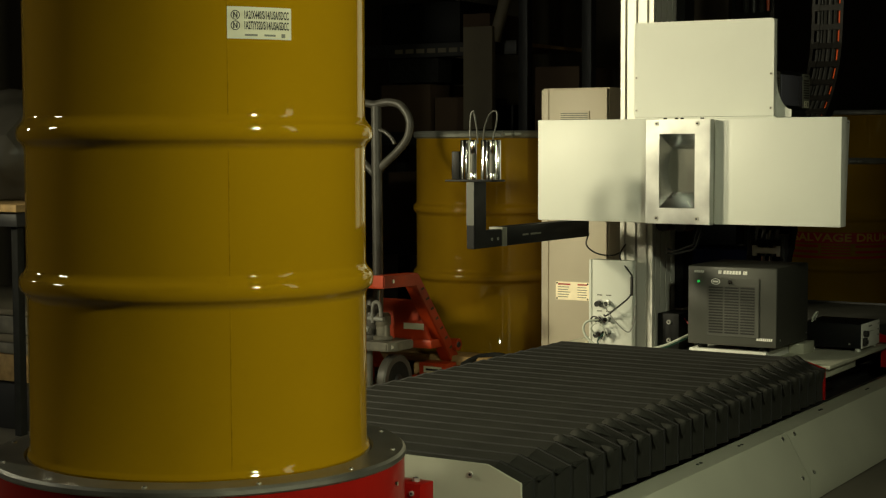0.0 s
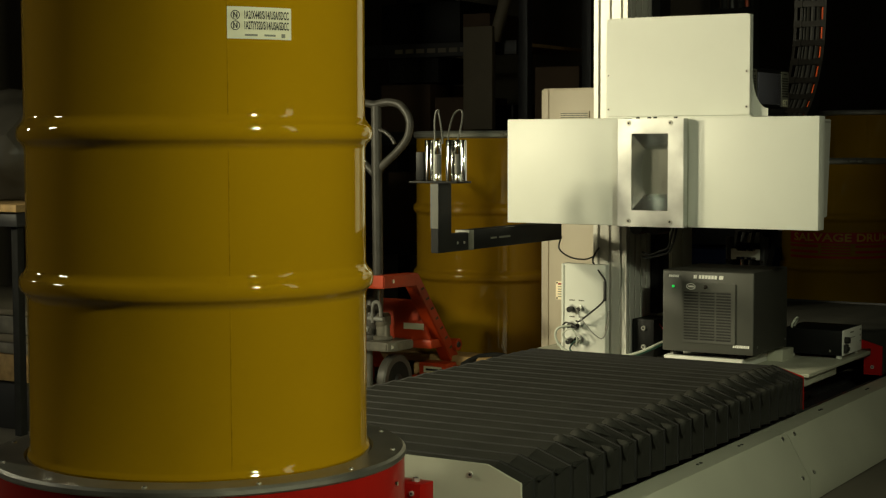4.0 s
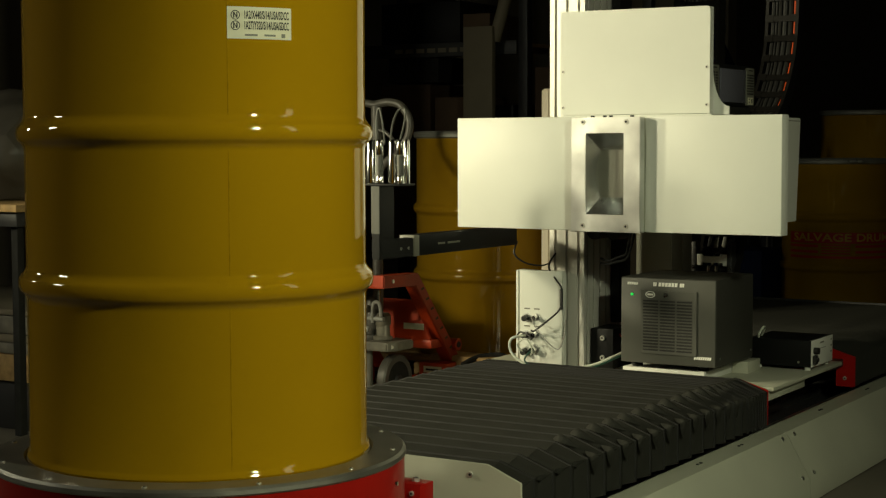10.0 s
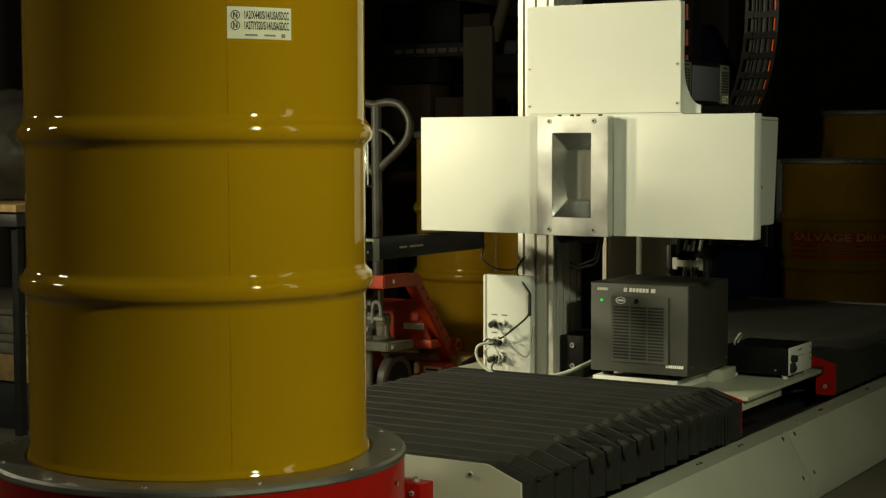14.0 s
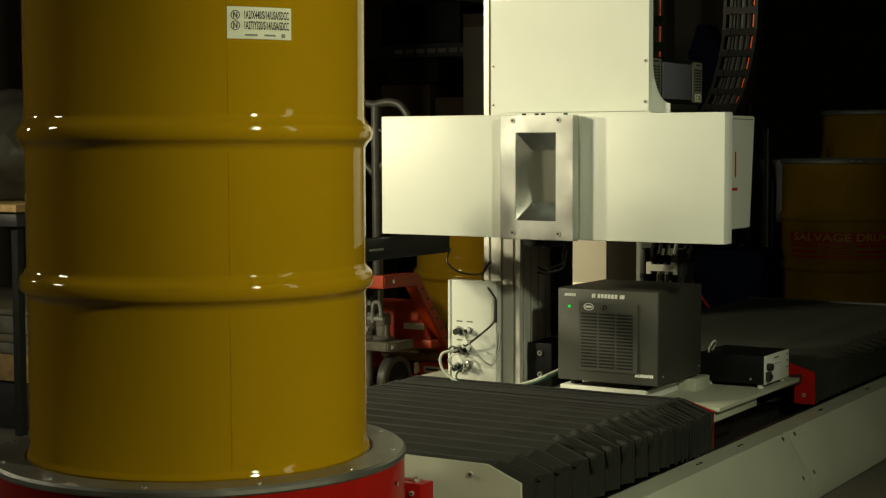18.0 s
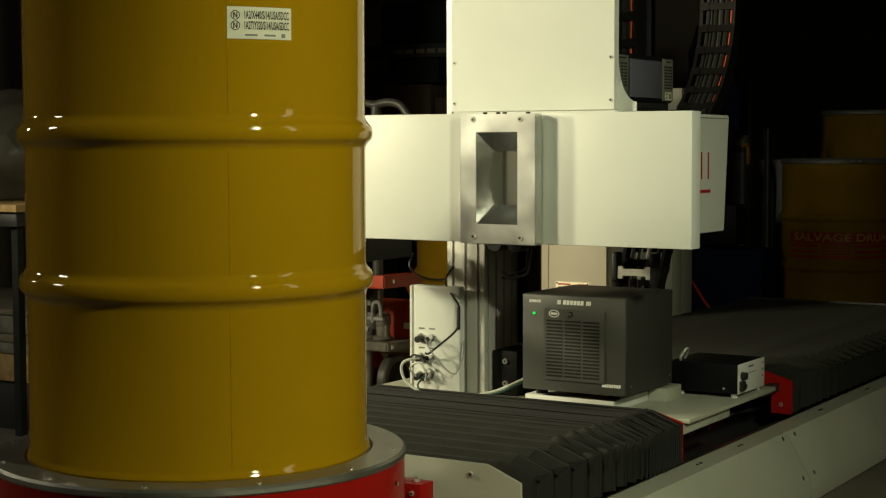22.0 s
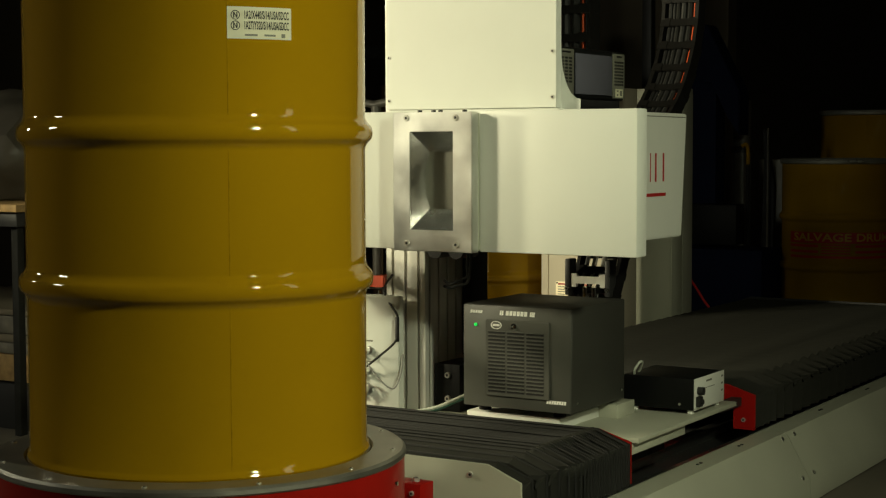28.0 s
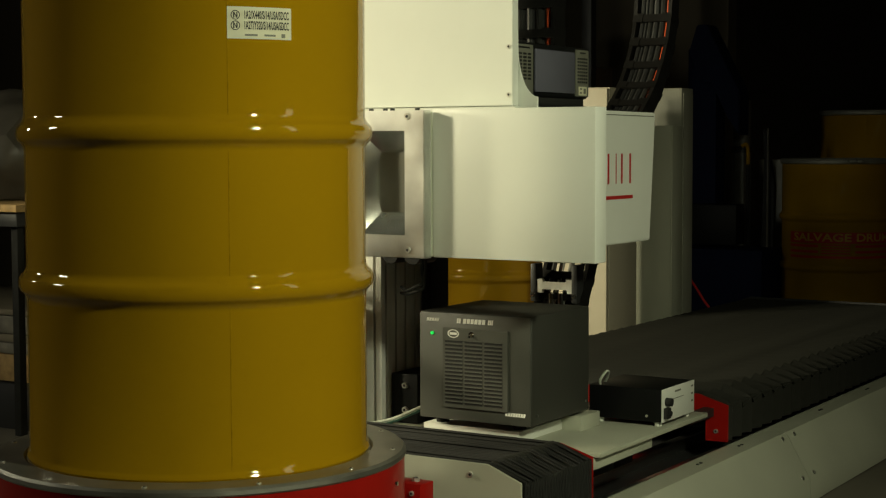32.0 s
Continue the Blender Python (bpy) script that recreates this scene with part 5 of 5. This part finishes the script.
# ---------------------------------------------------------------- blue lifting machine
lift = thing("lifting_machine", (-3.6, 9.0, 0), "dark blue drum lifting machine with a slanted head", "lifting machine")
bm = bm_new()
prism(bm, ((-3.74, 1.60), (-3.69, 1.76), (-3.63, 1.76), (-3.42, 1.36), (-3.42, 1.10), (-3.50, 1.22), (-3.60, 1.42), (-3.66, 1.42)), "y", 8.86, 9.02, 0.006)
part("head", bm, NAVY, lift)
bm = bm_new()
box(bm, -3.76, -3.58, 8.90, 9.05, 0.0, 1.62, 0.006)
part("mast", bm, NAVY, lift)
bm = bm_new()
box(bm, -3.78, -3.22, 8.72, 9.10, 0.05, 0.44, 0.01)
part("base", bm, NAVY, lift)
bm = bm_new()
box(bm, -3.70, -3.40, 8.78, 8.92, 0.46, 0.70, 0.01)
part("drive_box", bm, BLACK, lift)
for x in (-3.7, -3.3):
    bm = bm_new()
    rod(bm, (x - 0.03, 8.80, 0.075), (x + 0.03, 8.80, 0.075), 0.075, 20)
    part("wheel", bm, RUBBER, lift)
duct = thing("plastic_duct", (-3.53, 9.25, 0), "pale upright plastic duct pipe with a collar", "pipe")
bm = bm_new()
rod(bm, (-3.55, 9.25, 0.0), (-3.55, 9.25, 1.32), 0.055, 20)
part("pipe", bm, TILLER, duct)
bm = bm_new()
rod(bm, (-3.55, 9.25, 1.00), (-3.55, 9.25, 1.04), 0.066, 20)
part("collar", bm, BLACK_PLASTIC, duct)
hose = thing("hose", (-3.46, 9.1, 0), "yellow and black hose hanging by the duct", "hose")
bm = bm_new()
tube(bm, ((-3.50, 9.12, 1.04), (-3.475, 9.12, 1.05), (-3.462, 9.12, 1.02), (-3.460, 9.12, 0.93)), 0.012)
part("nozzle", bm, YELLOW_OLD, hose)
bm = bm_new()
tube(bm, ((-3.460, 9.12, 0.93), (-3.462, 9.12, 0.7), (-3.458, 9.12, 0.3), (-3.45, 9.12, 0.012)), 0.011)
part("tube", bm, RUBBER, hose)
bm = bm_new()
rod(bm, (-3.30, 9.02, 0.0), (-3.30, 9.02, 1.145), 0.0055, 12)
tagged(part("steel_pole", bm, TILLER), "thin upright bare metal pole", "pole")
bm = bm_new()
prism(bm, ((-3.365, 0.0), (-3.28, 0.0), (-3.27, 0.80), (-3.30, 0.98), (-3.325, 1.14), (-3.345, 1.14), (-3.335, 0.95)), "y", 9.05, 9.09, 0.004)
tagged(part("folded_stand", bm, BLACK), "folded black equipment stand", "stand")
bm = bm_new()
box(bm, -3.55, -3.10, 9.55, 9.60, 0.0, 0.955, 0.004)
tagged(part("low_screen", bm, STEEL_GREY), "low pale grey screen standing behind the machines", "screen")
bm = bm_new()
tube(bm, ((-2.96, 7.00, 0.435), (-2.92, 6.97, 0.410), (-2.886, 6.95, 0.378), (-2.850, 6.95, 0.325), (-2.815, 6.96, 0.270), (-2.79, 7.0, 0.15), (-2.79, 7.05, 0.008)), 0.0055)
tagged(part("red_cable", bm, CABLE_RED), "red cable trailing to the floor", "cable")


# ---------------------------------------------------------------- lamps on stands, mirrored in the enamel
def work_light(at, to, label, size=0.12):
    w = thing("work_light", (at[0], at[1], 0), label, "lamp", "work lights")
    d = (Vector(to) - Vector(at)).normalized()
    back = Vector(at) - d * 0.125
    bm = bm_new()
    rod(bm, back - d * 0.12, back - d * 0.004, size * 0.5, 24, size * 1.05)
    part("housing", bm, BLACK, w)
    bm = bm_new()
    rod(bm, back - d * 0.003, back, size, 28)
    part("lens", bm, LAMP_LENS, w, "glowing lamp lens")
    foot = back - d * 0.06
    bm = bm_new()
    rod(bm, (foot.x, foot.y, 0.04), (foot.x, foot.y, foot.z - 0.05), 0.014, 14)
    pole = part("pole", bm, BLACK, w)
    for k in range(3):
        a = 2.1 * k + 0.4
        bm = bm_new()
        rod(bm, (foot.x, foot.y, 0.45), (foot.x + 0.36 * math.cos(a), foot.y + 0.36 * math.sin(a), 0.010), 0.010, 10)
        part("leg", bm, BLACK, w)
    return w


for (_, at_, to_, *_), text in zip(LAMPS, ("black work lamp on a tripod stand, lighting the scanner",
                                           "black work lamp on a tripod stand beside the bench", "black work lamp on a tripod stand across the aisle")):
    work_light(at_, to_, text, 0.26 if "scanner" in text else 0.12)


# ---------------------------------------------------------------- what moves
TIMES = [0.0, 0.1] + [1.0 * k for k in range(1, 32)] + [31.9, 32.0]


def motions():
    for ob in (carriage, cooler, ctrl, meter):
        o = ORIGIN[ob]
        walk(ob, [(t, pose(o.x, o.y - TRAVEL * t / 32, o.z)) for t in TIMES])
    for b, made, fixed, sign, n, end, lining, tucks, fold_edges in (near_bellows, rear_bellows):
        base = Matrix.Translation(-ORIGIN[b])
        table_ = {t: ridges(abs(end(t) - fixed), n, 0.0888) for t in TIMES}
        sag = random.Random(7)
        drop = [sag.uniform(0.0, 0.0085) + (0.006 if sag.random() < 0.25 else 0) for _ in range(n)]
        drop[0] = 0.0

        def sunk(t, i):
            return drop[i] * (1 - max(0.0, min(1.0, (table_[t][i][1] - 0.016) / 0.035)))
        for ob, i, seg, way in made:
            walk(ob, [(t, base @ pleat_pose(seg, way, fixed + sign * table_[t][i][0], table_[t][i][1], sign < 0 or i == 0, sunk(t, i))) for t in TIMES])
        for ob, i in lining:
            walk(ob, [(t, base @ pose(0, fixed + sign * max(0.047, table_[t][i][0]), 0)) for t in TIMES])
        for ob, i in fold_edges:
            walk(ob, [(t, base @ pose(0, fixed + sign * table_[t][i][0], -sunk(t, i))) for t in TIMES])
        for ob, i, bend in tucks:
            x, z = OUT[bend]
            rows = []
            for t in TIMES:
                y, p = table_[t][i]
                shut = 1 - max(0.0, min(1.0, (p - 0.034) / 0.05))
                rows.append((t, base @ pose(x - 0.010 * shut, fixed + sign * (y + p / 2), z - 0.014 * shut)))
            walk(ob, rows)


motions()
